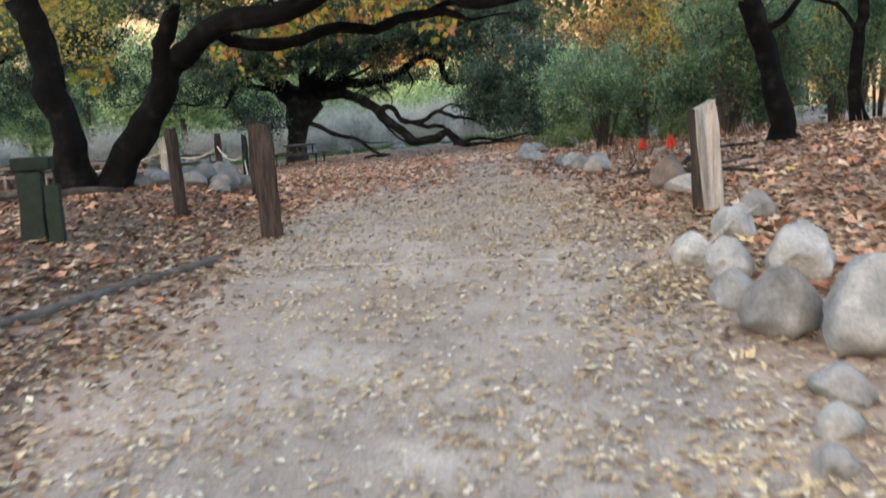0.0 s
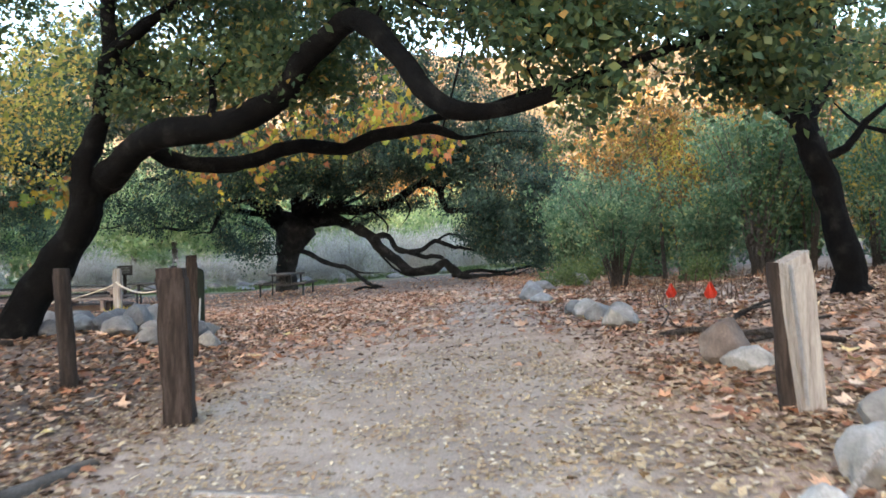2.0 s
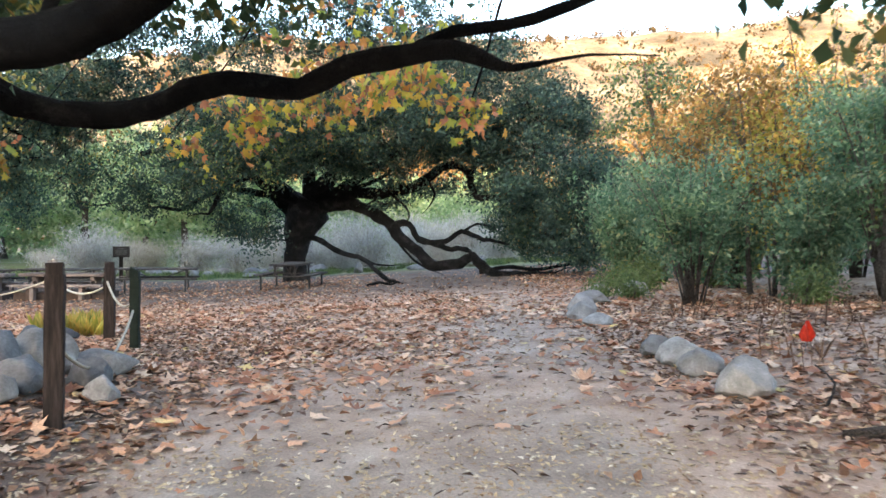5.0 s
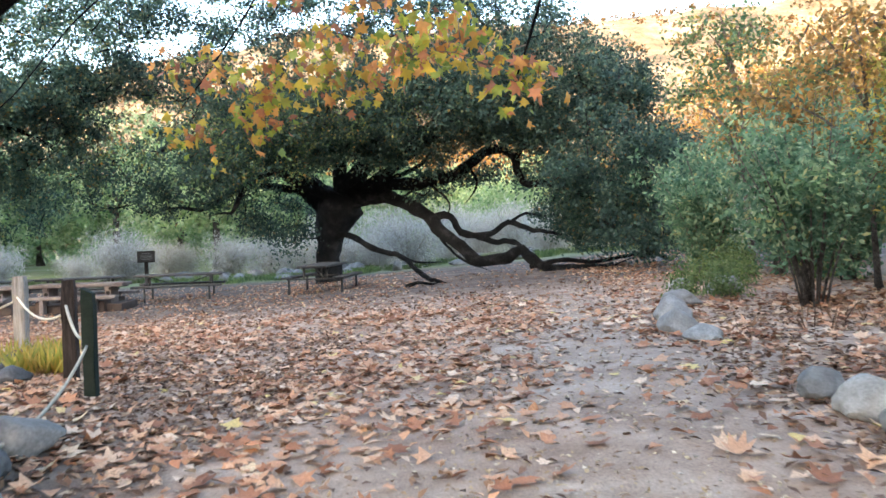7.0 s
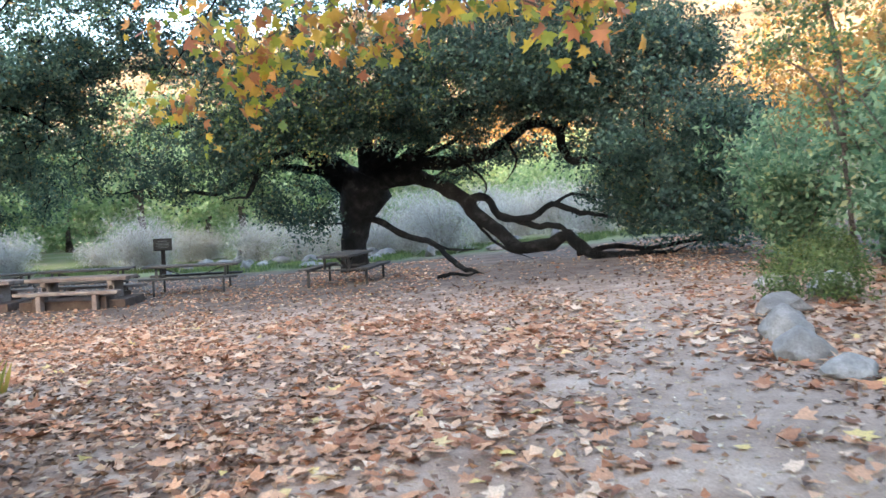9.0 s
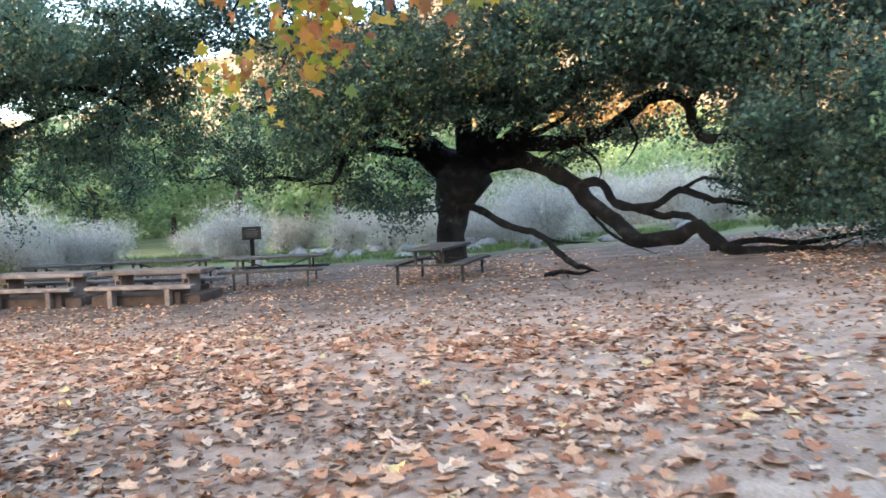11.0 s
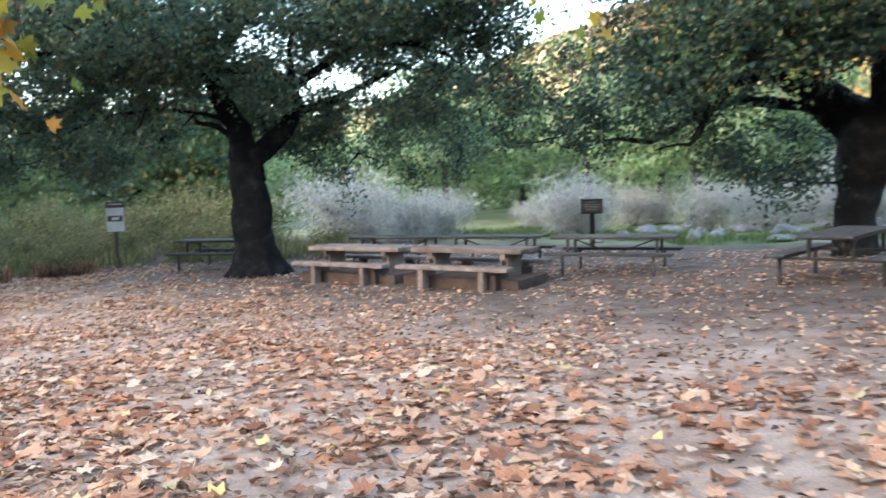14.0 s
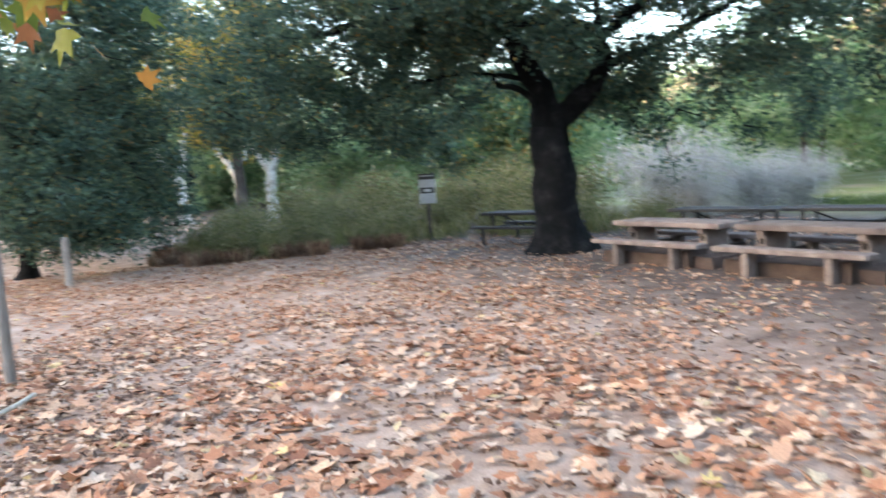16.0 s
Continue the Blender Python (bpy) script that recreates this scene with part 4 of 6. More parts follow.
# ---- the oak behind the concrete tables ----
tree("oak_tree", (-17.6, 28.05, gz(-17.6, 28.05) - 0.1), [
    ("trunk", [(-17.5, 28.0, -0.15), (-17.53, 28.0, 0.77), (-17.6, 28.03, 1.83), (-17.68, 28.06, 2.62)], 0.46, 0.42),
    ("limb", [(-17.62, 28.0, 2.2), (-17.78, 27.97, 3.28), (-17.98, 27.62, 3.96), (-18.03, 27.5, 4.87), (-17.68, 27.89, 5.72), (-17.65, 27.9, 6.86)], 0.33, 0.14),
    ("limb", [(-17.6, 28.1, 2.2), (-17.45, 28.25, 2.8), (-17.15, 28.58, 3.3), (-16.84, 28.9, 3.96), (-16.93, 28.53, 4.55), (-17.25, 27.99, 4.76), (-17.8, 27.6, 4.9)], 0.29, 0.14),
    ("limb", [(-18.03, 27.5, 4.87), (-17.86, 26.61, 5.11), (-17.8, 25.89, 5.24), (-17.47, 24.7, 5.34)], 0.14, 0.05),
    ("limb", [(-17.0, 28.75, 3.7), (-16.51, 29.65, 4.07), (-15.93, 30.79, 4.67), (-15.47, 32.08, 5.19)], 0.14, 0.05),
    ("limb", [(-18.0, 27.5, 4.6), (-19.2, 26.2, 5.2), (-20.3, 24.5, 5.2), (-21.0, 22.8, 4.6)], 0.16, 0.06),
    ("limb", [(-16.9, 28.7, 4.3), (-15.6, 29.6, 5.2), (-14.2, 30.6, 5.2), (-13.0, 31.2, 4.4)], 0.12, 0.04),
    ("limb", [(-17.75, 27.9, 5.6), (-17.2, 27.3, 6.2), (-16.4, 26.8, 6.5), (-15.4, 26.6, 6.4)], 0.10, 0.03),
    ("limb", [(-17.6, 27.9, 3.0), (-17.9, 27.4, 3.5), (-18.4, 27.2, 3.6), (-18.9, 27.3, 4.1)], 0.10, 0.03),
    ("limb", [(-16.85, 28.85, 4.1), (-16.3, 28.4, 4.9), (-15.7, 27.9, 5.3), (-14.8, 27.6, 5.7)], 0.10, 0.03),
    ("limb", [(-17.7, 27.9, 3.6), (-18.6, 26.6, 3.9), (-19.7, 25.4, 3.7), (-20.4, 24.4, 3.1)], 0.06, 0.02),
], [
    (-17.6, 27.8, 7.4, 4.2, 4.0, 1.6, 130), (-20.2, 24.2, 5.3, 2.6, 3.2, 1.4, 120), (-21.2, 23.0, 3.6, 2.0, 2.2, 1.3, 85), (-19.8, 25.8, 3.2, 1.5, 1.5, 1.0, 50),
    (-14.4, 31.0, 5.0, 2.4, 2.6, 0.9, 75), (-13.2, 30.8, 3.7, 1.6, 1.8, 1.0, 28), (-15.4, 32.0, 3.0, 1.6, 1.6, 1.1, 20), (-17.0, 24.6, 5.6, 2.4, 2.2, 0.9, 60),
    (-16.3, 30.6, 2.4, 1.2, 1.2, 1.0, 8), (-14.0, 27.5, 5.8, 2.4, 2.4, 0.8, 50), (-22.5, 25.5, 4.6, 2.2, 2.2, 1.6, 60), (-17.6, 29.8, 4.3, 1.9, 1.1, 1.7, 70), (-19.2, 28.8, 4.0, 1.5, 1.2, 1.4, 50), (-17.3, 26.2, 5.0, 1.3, 0.7, 0.7, 26), (-13.2, 30.0, 7.0, 2.8, 2.6, 1.6, 90), (-11.8, 31.0, 9.0, 2.4, 2.4, 1.5, 60), (-16.0, 27.4, 4.4, 0.9, 0.8, 0.6, 16),
    (-15.6, 29.6, 5.8, 1.6, 1.4, 0.8, 34), (-18.5, 26.4, 4.3, 0.9, 0.8, 0.5, 20), (-19.1, 26.0, 5.1, 1.0, 0.8, 0.6, 22), (-16.5, 27.3, 6.0, 1.5, 1.2, 0.7, 30), (-18.7, 26.9, 5.2, 1.2, 1.0, 0.7, 28), (-14.0, 31.6, 6.5, 2.0, 2.0, 1.0, 36), (-16.5, 31.6, 6.0, 1.8, 1.8, 1.1, 36), (-20.0, 25.0, 6.7, 2.4, 2.0, 1.0, 40), (-22.6, 26.0, 7.0, 2.4, 2.2, 1.2, 40), (-14.6, 29.5, 3.7, 0.9, 0.8, 0.6, 10)],
     (0.11, 0.068), 96, 0.26, M_OAKBARK, M_OAKDARK, 7,
     dict(label="oak with a thick forked trunk behind the concrete picnic tables", category="tree"), thicker=1.6, seg=14, step=0.16, thick=0.012, gaps=-0.36, flare=0.95)


# ---- shrubs ----
def shrub(name, x, y, h, w, stems, m_leaf, leaf, clumps, per_clump, seed, spread=0.2, droop=0.1, bare=0.25, m_stem=None, **tags):
    rng = np.random.default_rng(seed)
    top = thing(name, x, y, **tags)
    verts, faces, tips = [], [], []
    for i in range(stems):
        a, out = rng.uniform(0, 2 * math.pi), rng.uniform(0.2, 1.0)
        end = np.array([math.cos(a) * w * 0.5 * out, math.sin(a) * w * 0.5 * out, h * rng.uniform(0.65, 1.0)])
        start = np.array([math.cos(a) * 0.14 * out, math.sin(a) * 0.14 * out, -0.05])
        mid = (start + end) / 2 + np.array([-end[0] * 0.25, -end[1] * 0.25, h * 0.06]) + rng.normal(size=3) * 0.07
        u = np.linspace(0, 1, 8)[:, None]
        line = start * (1 - u) ** 2 + 2 * mid * u * (1 - u) + end * u * u
        r = rng.uniform(0.010, 0.022) * (0.6 + 0.25 * h)
        v, f = tube(line, np.linspace(r, r * 0.25, 8), 5)
        o = len(verts)
        verts += v
        faces += [tuple(o + k for k in q) for q in f]
        tips.append(line)
    tagged(mesh_object("branchwork", verts, faces, m_stem or M_GREYBARK, top), kind="stuff")
    lines = np.array(tips)
    pick, u = rng.integers(0, stems, clumps), rng.uniform(bare, 1.0, clumps)
    c = lines[pick, np.minimum((u * 7).astype(int), 7)] + rng.normal(size=(clumps, 3)) * np.array([0.075 * w, 0.075 * w, 0.05 * h])
    n = rng.poisson(per_clump, clumps)
    p = np.repeat(c, n, axis=0) + rng.normal(size=(n.sum(), 3)) * spread
    p = p[p[:, 2] > 0.06]
    leaf_quads("foliage", p, leaf[0], leaf[1], m_leaf, top, rng, hang=droop, lift=0.3)
    return top


WB = dict(label="grey-green willow shrub with thin upright stems", category="shrub", group="willow shrubs by the path")
WILLOWS = [(4.0, 18.3, 2.6, 2.7, 24), (6.4, 17.0, 3.6, 3.0, 22), (8.2, 15.2, 3.3, 2.8, 14), (6.9, 20.6, 3.6, 3.0, 14), (5.2, 23.0, 3.4, 2.8, 12), (9.8, 19.0, 4.0, 3.2, 14),
           (4.7, 26.5, 3.2, 2.8, 12), (7.6, 25.5, 4.6, 3.4, 12), (11.5, 15.5, 3.8, 3.2, 12), (10.5, 23.5, 5.2, 3.6, 12), (13.0, 19.0, 5.0, 3.8, 12), (9.0, 12.8, 3.0, 2.4, 12), (5.5, 17.6, 2.0, 2.0, 14), (7.6, 18.4, 3.2, 3.0, 14), (5.6, 21.2, 2.9, 2.8, 14), (4.2, 24.4, 2.6, 2.4, 12), (8.6, 22.4, 4.2, 3.4, 12)]
for i, (x, y, h, w, stems) in enumerate(WILLOWS):
    shrub("willow_shrub", x, y, h, w, stems, M_WILLOW, (0.10, 0.042) if i < 3 or i == 12 else (0.13, 0.058), int(80 * w), 30 if i < 3 or i == 12 else 24, 40 + i, 0.115, bare=0.42 if i < 3 else 0.25, **WB)
for i, (x, y, h, w) in enumerate([(5.6, 19.0, 4.4, 1.6), (8.8, 17.4, 4.8, 1.8), (7.4, 21.6, 5.6, 2.0), (5.9, 24.0, 5.2, 1.8), (11.0, 19.5, 6.2, 2.2), (6.0, 16.4, 4.4, 1.9), (7.2, 16.8, 4.9, 2.0)]):
    shrub("sapling", x, y, h, w, 4, M_YELLOW if i < 5 else M_OAKLEAF, (0.10, 0.06), 60, 22, 70 + i, 0.22, bare=0.4, label="tall thin sapling with orange and olive leaves", category="sapling", group="saplings among the willows")

tree("oak_tree", (7.4, 13.6, gz(7.4, 13.6) - 0.05), [
    ("trunk", [(7.4, 13.6, gz(7.4, 13.6) - 0.1), (7.25, 13.6, 2.2), (7.3, 13.5, 3.0), (7.1, 13.5, 3.9), (7.2, 13.4, 5.0)], 0.12, 0.06),
    ("limb", [(7.28, 13.55, 2.7), (6.8, 13.4, 3.2), (6.3, 13.3, 3.3), (5.8, 13.2, 3.7)], 0.05, 0.02),
    ("limb", [(7.2, 13.5, 3.3), (7.7, 13.5, 3.8), (8.1, 13.5, 4.5)], 0.05, 0.02)],
     [(7.2, 13.5, 4.9, 1.6, 1.4, 0.9, 60), (6.0, 13.3, 4.2, 0.9, 0.8, 0.5, 20), (8.3, 13.6, 4.2, 1.0, 1.0, 0.7, 30)],
     (0.085, 0.055), 60, 0.22, M_BLACKBARK, M_OAKLEAF, 15, dict(label="slender dark oak among the willows on the bank", category="tree"), seg=8, step=0.2)

# slender half-bare trees standing over the willows, before the hillside
for k, (x, y, h, lean) in enumerate([(4.9, 23.4, 5.2, -0.6), (5.3, 19.4, 4.1, -0.3)]):
    z = gz(x, y)
    tree("oak_tree", (x, y, z - 0.05), [
        ("trunk", [(x, y, z - 0.1), (x + lean * 0.3, y, z + h * 0.3), (x + lean * 0.4, y, z + h * 0.6), (x + lean, y, z + h * 0.95)], 0.05, 0.015),
        ("limb", [(x + lean * 0.3, y, z + h * 0.35), (x - 0.6, y - 0.1, z + h * 0.55), (x - 1.3, y, z + h * 0.66)], 0.04, 0.012),
        ("limb", [(x + lean * 0.35, y, z + h * 0.45), (x + 0.7, y + 0.1, z + h * 0.62), (x + 1.3, y, z + h * 0.72)], 0.04, 0.012),
        ("limb", [(x + lean * 0.5, y, z + h * 0.62), (x - 0.5, y, z + h * 0.8), (x - 0.9, y, z + h * 0.9)], 0.03, 0.01)],
         [(x + lean * 0.8, y, z + h * 0.85, 0.9, 0.8, h * 0.13, 24), (x - 0.9, y, z + h * 0.66, 0.8, 0.7, h * 0.08, 13), (x + 1.0, y, z + h * 0.68, 0.8, 0.7, h * 0.1, 14), (x, y, z + h * 0.52, 1.2, 0.8, h * 0.1, 14)],
         (0.095, 0.06), 46, 0.24, M_GREYBARK, M_OAKLEAF if k == 0 else M_RUST, 330 + k, dict(label="slender tree with thin olive and rust leaves over the willows", category="tree", group="slender trees over the willows"), seg=8, step=0.2)

# dark green tree mass by the fence at the far path
tree("evergreen_tree", (-24.0, 17.4, gz(-24.0, 17.4)), [
    ("trunk", [(-24.0, 17.4, -0.15), (-23.9, 17.5, 1.2), (-24.1, 17.4, 2.8), (-24.0, 17.3, 5.0)], 0.2, 0.08),
    ("limb", [(-23.9, 17.5, 1.0), (-23.1, 17.9, 1.9), (-22.5, 18.2, 2.6)], 0.08, 0.03),
    ("limb", [(-24.1, 17.4, 2.4), (-24.9, 18.0, 3.4), (-25.7, 18.4, 4.0)], 0.08, 0.03)],
     [(-23.3, 18.0, 4.6, 2.6, 2.2, 2.4, 190), (-22.8, 18.0, 2.0, 1.5, 1.5, 1.6, 110), (-23.6, 20.3, 4.6, 1.4, 1.2, 1.5, 80), (-23.0, 19.7, 6.4, 1.6, 1.4, 1.1, 60), (-24.4, 20.4, 2.6, 1.1, 0.9, 1.1, 46), (-23.4, 19.2, 1.1, 1.3, 0.9, 0.8, 60), (-24.6, 20.6, 1.2, 0.9, 0.8, 0.8, 36), (-25.6, 21.4, 6.4, 1.5, 1.4, 1.0, 46), (-26.5, 18.2, 3.4, 2.2, 1.9, 2.6, 120), (-22.2, 16.6, 3.4, 1.8, 1.6, 2.2, 90), (-25.6, 19.3, 5.4, 2.6, 1.6, 2.6, 120), (-23.0, 18.6, 7.0, 2.2, 1.8, 1.4, 80), (-27.6, 19.4, 2.0, 1.8, 1.0, 1.6, 70)],
     (0.12, 0.06), 75, 0.30, M_OAKBARK, M_OAKDARK, 12, dict(label="dense dark green tree beside the far path", category="tree"), seg=8, step=0.3, thick=0.014)


# ---- far trees, brush and meadow ----
def far_tree(x, y, h, w, m_leaf, m_bark, seed, label, clumps=70, name="far_tree", group="trees beyond the meadow", lean=0.0, leaf=0.36, low=0.3):
    z = gz(x, y)
    lobes = [(x + lean * h, y, z + h * (low + (1 - low) * 0.5), w * 0.5, w * 0.5, h * (1 - low) * 0.5, clumps), (x + lean * h - w * 0.25, y, z + h * 0.45, w * 0.3, w * 0.3, h * 0.2, clumps // 3),
             (x + lean * h + w * 0.27, y + 0.5, z + h * 0.55, w * 0.3, w * 0.3, h * 0.22, clumps // 3)]
    limbs = [("trunk", [(x, y, z - 0.2), (x + lean * h * 0.3, y, z + h * 0.25), (x + lean * h * 0.75, y, z + h * 0.55), (x + lean * h, y, z + h * 0.8)], 0.028 * h, 0.008 * h),
             ("limb", [(x + lean * h * 0.45, y, z + h * 0.33), (x + lean * h * 0.7 - w * 0.12, y, z + h * 0.5), (x + lean * h - w * 0.25, y, z + h * 0.62)], 0.015 * h, 0.006 * h),
             ("limb", [(x + lean * h * 0.5, y, z + h * 0.38), (x + lean * h * 0.8 + w * 0.12, y, z + h * 0.55), (x + lean * h + w * 0.25, y, z + h * 0.7)], 0.013 * h, 0.006 * h)]
    return tree(name, (x, y, z), limbs, lobes, (leaf, leaf * 0.6), 34, 0.045 * w + 0.15, m_bark, m_leaf, seed, dict(label=label, category="tree", group=group), seg=8, step=0.8, thick=0.02, twigs=False)


rng_far = random.Random(5)
FAR = []
for k in range(26):
    az = -78 + k * 4.1 + rng_far.uniform(-1.2, 1.2)
    d = rng_far.uniform(50, 66)
    FAR.append((math.sin(radians(az)) * d - 4, math.cos(radians(az)) * d + 12, rng_far.uniform(6.5, 9.5) if az < 4 else rng_far.uniform(5.0, 7.5), rng_far.uniform(7.5, 9.5)))
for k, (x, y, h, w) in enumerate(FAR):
    far_tree(x, y, h, w, M_HAZYLEAF, M_GREYBARK, 100 + k, "bright green tree beyond the dry meadow", 80, low=0.02)
def pale_sycamore(x, y, h, lean, seed):
    z = gz(x, y)
    limbs = [("trunk", [(x, y, z - 0.2), (x + lean * 0.4, y, z + h * 0.12), (x + lean, y, z + h * 0.26)], 0.30, 0.26),
             ("limb", [(x + lean, y, z + h * 0.22), (x + lean * 1.6 - 0.9, y - 0.9, z + h * 0.40), (x + lean * 2 - 1.0, y - 1.5, z + h * 0.62)], 0.22, 0.10),
             ("limb", [(x + lean, y, z + h * 0.22), (x + lean * 1.7 + 0.3, y + 0.6, z + h * 0.42), (x + lean * 2.4 + 0.6, y + 0.5, z + h * 0.72)], 0.23, 0.10)]
    lobes = [(x + lean * 2, y, z + h * 0.78, 3.2, 3.2, h * 0.2, 60), (x + lean * 2 - 1.5, y - 1.5, z + h * 0.55, 1.6, 1.6, h * 0.12, 18)]
    tree("sycamore_tree", (x, y, z), limbs, lobes, (0.26, 0.18), 30, 0.4, M_PALEBARK, M_YELLOW, seed,
         dict(label="pale-barked sycamore with yellowing leaves", category="tree", group="sycamores along the far path"), seg=10, step=0.4, thick=0.02)


for k, (x, y, h, lean) in enumerate([(-42.5, 27.6, 10.5, 0.1), (-49.0, 27.3, 10, -0.5), (-44.0, 23.6, 10, -1.8), (-58.0, 34.0, 11, 0.0)]):
    pale_sycamore(x, y, h, lean, 140 + k)
for k, (x, y, h, w) in enumerate([(-36, 38, 7, 6), (-44, 40, 9, 8), (-31, 17.2, 6.5, 5.5), (-38, 17.5, 8, 6.5), (-47, 19, 9, 7), (-62, 22, 9, 9), (-66, 29, 10, 10), (-56, 25.5, 13, 8)]):
    far_tree(x, y, h, w, M_HAZYLEAF if x < -45 else M_OAKDARK if k % 2 else M_OAKLEAF, M_OAKBARK, 160 + k, "bright green tree in the thicket" if x < -45 else "dark green tree in the thicket", 85, low=0.03, group="thicket by the far path")

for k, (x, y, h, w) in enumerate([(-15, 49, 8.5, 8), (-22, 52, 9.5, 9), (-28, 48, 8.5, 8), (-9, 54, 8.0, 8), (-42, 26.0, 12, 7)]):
    far_tree(x, y, h, w, M_HAZYLEAF if k < 4 else M_YELLOW, M_GREYBARK, 180 + k, "rounded bright green tree beyond the brush", 100, low=0.12 if k < 4 else 0.5, group="rounded trees beyond the brush")
for k, (x, y, h, w) in enumerate([(7, 52, 8.5, 6), (13, 47, 9, 7), (19, 52, 11, 8), (25, 46, 10, 7), (31, 52, 12, 8), (16, 60, 12, 8), (25, 72, 16, 10), (33, 71, 17, 11), (41, 78, 18, 11), (30, 86, 18, 11), (47, 68, 17, 11)]):
    far_tree(x, y, h, w, M_RUST, M_GREYBARK, 190 + k, "rust and gold autumn tree below the hillside", 34, low=0.25, group="autumn trees below the hillside", leaf=0.3)

rng_gold = random.Random(23)
for k in range(30):
    az = -12 + k * 1.75 + rng_gold.uniform(-0.6, 0.6)
    d = rng_gold.uniform(82, 104)
    h = rng_gold.uniform(5.0, 7.0) if 2.5 < az < 12 else rng_gold.uniform(11, 14) if az < 2.5 else rng_gold.uniform(13, 19)
    far_tree(math.sin(radians(az)) * d, math.cos(radians(az)) * d, h, rng_gold.uniform(8, 11), M_GOLD if k % 3 else M_RUST, M_GREYBARK, 300 + k, "autumn tree with sunlit orange foliage", 50, low=0.08, group="sunlit autumn trees at the hill's foot", leaf=0.42)


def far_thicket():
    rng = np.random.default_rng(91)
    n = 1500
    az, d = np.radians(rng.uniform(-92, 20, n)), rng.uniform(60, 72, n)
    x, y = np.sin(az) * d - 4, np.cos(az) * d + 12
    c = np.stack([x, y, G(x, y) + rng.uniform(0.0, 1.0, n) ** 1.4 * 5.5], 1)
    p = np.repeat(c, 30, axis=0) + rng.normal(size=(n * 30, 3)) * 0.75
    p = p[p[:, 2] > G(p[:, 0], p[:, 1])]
    tagged(leaf_quads("far_thicket", p, 0.5, 0.32, M_HAZYLEAF, None, rng), "bright green thicket behind the brush", "thicket", kind="stuff")


far_thicket()
DRY = dict(label="pale dry brush bush", category="bush", group="dry brush")
rng_b = random.Random(11)
protos = [shrub("dry_bush", -8 + 3 * k, 44, 2.6, 3.4, 14, M_BRUSH, (0.26, 0.03), 150, 26, 200 + k, 0.26, -1.3, bare=0.1, m_stem=M_GREYWOOD, **DRY) for k in range(3)]
for k in range(56):
    az = -72 + k * 1.85 + rng_b.uniform(-1.0, 1.0)
    d = rng_b.uniform(26, 38)
    x, y = math.sin(radians(az)) * d - 3, math.cos(radians(az)) * d + 13
    if x < -25 or (y < 39 and x > -19):
        continue
    if y < 30 and x > -30:
        continue
    c = copy_thing(protos[k % 3], pose(x, y, gz(x, y), 0, 0, rng_b.uniform(0, 360)))
    s = rng_b.uniform(0.7, 1.35)
    c.scale = (s * rng_b.uniform(0.9, 1.3), s, s * rng_b.uniform(0.55, 0.9))


def weeds(name, label, spots, n, h, m, seed, thick=0.02):
    """Upright blades scattered in patches (x, y, radius)."""
    rng = np.random.default_rng(seed)
    pick = rng.integers(0, len(spots), n)
    s = np.array(spots)[pick]
    ang, rad = rng.uniform(0, 2 * math.pi, n), np.sqrt(rng.uniform(0, 1, n)) * s[:, 2]
    x, y = s[:, 0] + np.cos(ang) * rad, s[:, 1] + np.sin(ang) * rad
    p = np.stack([x, y, G(x, y)], 1)
    hh = h * rng.uniform(0.4, 1.2, (n, 1))
    tip = p + np.concatenate([rng.normal(0, 0.3, (n, 2)) * hh, hh], 1)
    d = np.concatenate([np.cos(ang)[:, None], np.sin(ang)[:, None], np.zeros((n, 1))], 1) * thick
    mid = (p + tip) / 2 + np.array([0, 0, 0.06]) * hh
    v = np.stack([p - d * 0.5, p + d * 0.5, mid + d, tip, mid - d], 1).reshape(-1, 3)
    ob = fast_mesh(name, v, np.arange(5 * n), 5, m)
    return tagged(ob, label, "weeds", kind="stuff")


weeds("weeds", "yellow-green weeds along the clearing's edge", [(-23.6, 22.4, 1.3), (-24.5, 24.2, 1.6), (-24.0, 26.6, 1.5), (-23.4, 29.0, 1.6), (-25.5, 22.5, 1.5), (-26.5, 25, 2), (-26, 28, 2), (-21.5, 30.5, 1.6), (-20, 32, 1.4), (-28, 23.5, 1.6), (-22.5, 31.5, 2)], 3500, 0.55, M_GRASS, 31)
EDGE = dict(label="olive and straw-coloured weedy bush at the clearing's edge", category="bush", group="weedy bushes at the clearing's edge")
edge_kinds = [shrub("weedy_bush", -23.6 - k, 22.4 + 2 * k, 1.0, 1.9, 18, M_GRASS, (0.10, 0.035), 130, 24, 260 + k, 0.18, bare=0.1, **EDGE) for k in range(3)]
for k, (x, y, s) in enumerate([(-24.6, 21.6, 0.9), (-23.2, 23.8, 0.8), (-23.0, 25.6, 0.75), (-23.8, 26.6, 1.0), (-24.4, 28.4, 1.1), (-22.6, 29.6, 1.0), (-21.2, 31.0, 1.0), (-25.6, 24.6, 1.2), (-26.2, 22.6, 1.1), (-27.6, 23.4, 1.2), (-26.0, 27.0, 1.3), (-28.0, 26.0, 1.4), (-19.6, 32.4, 0.9), (-29.4, 23.6, 1.1), (-24.0, 31.6, 1.3), (-27.0, 30.0, 1.9), (-29.0, 28.4, 1.8), (-25.6, 33.6, 1.9), (-31.0, 26.4, 1.8), (-28.6, 33.0, 2.1)]):
    c = copy_thing(edge_kinds[k % 3], pose(x, y, gz(x, y), 0, 0, k * 77))
    c.scale = (s, s, s)
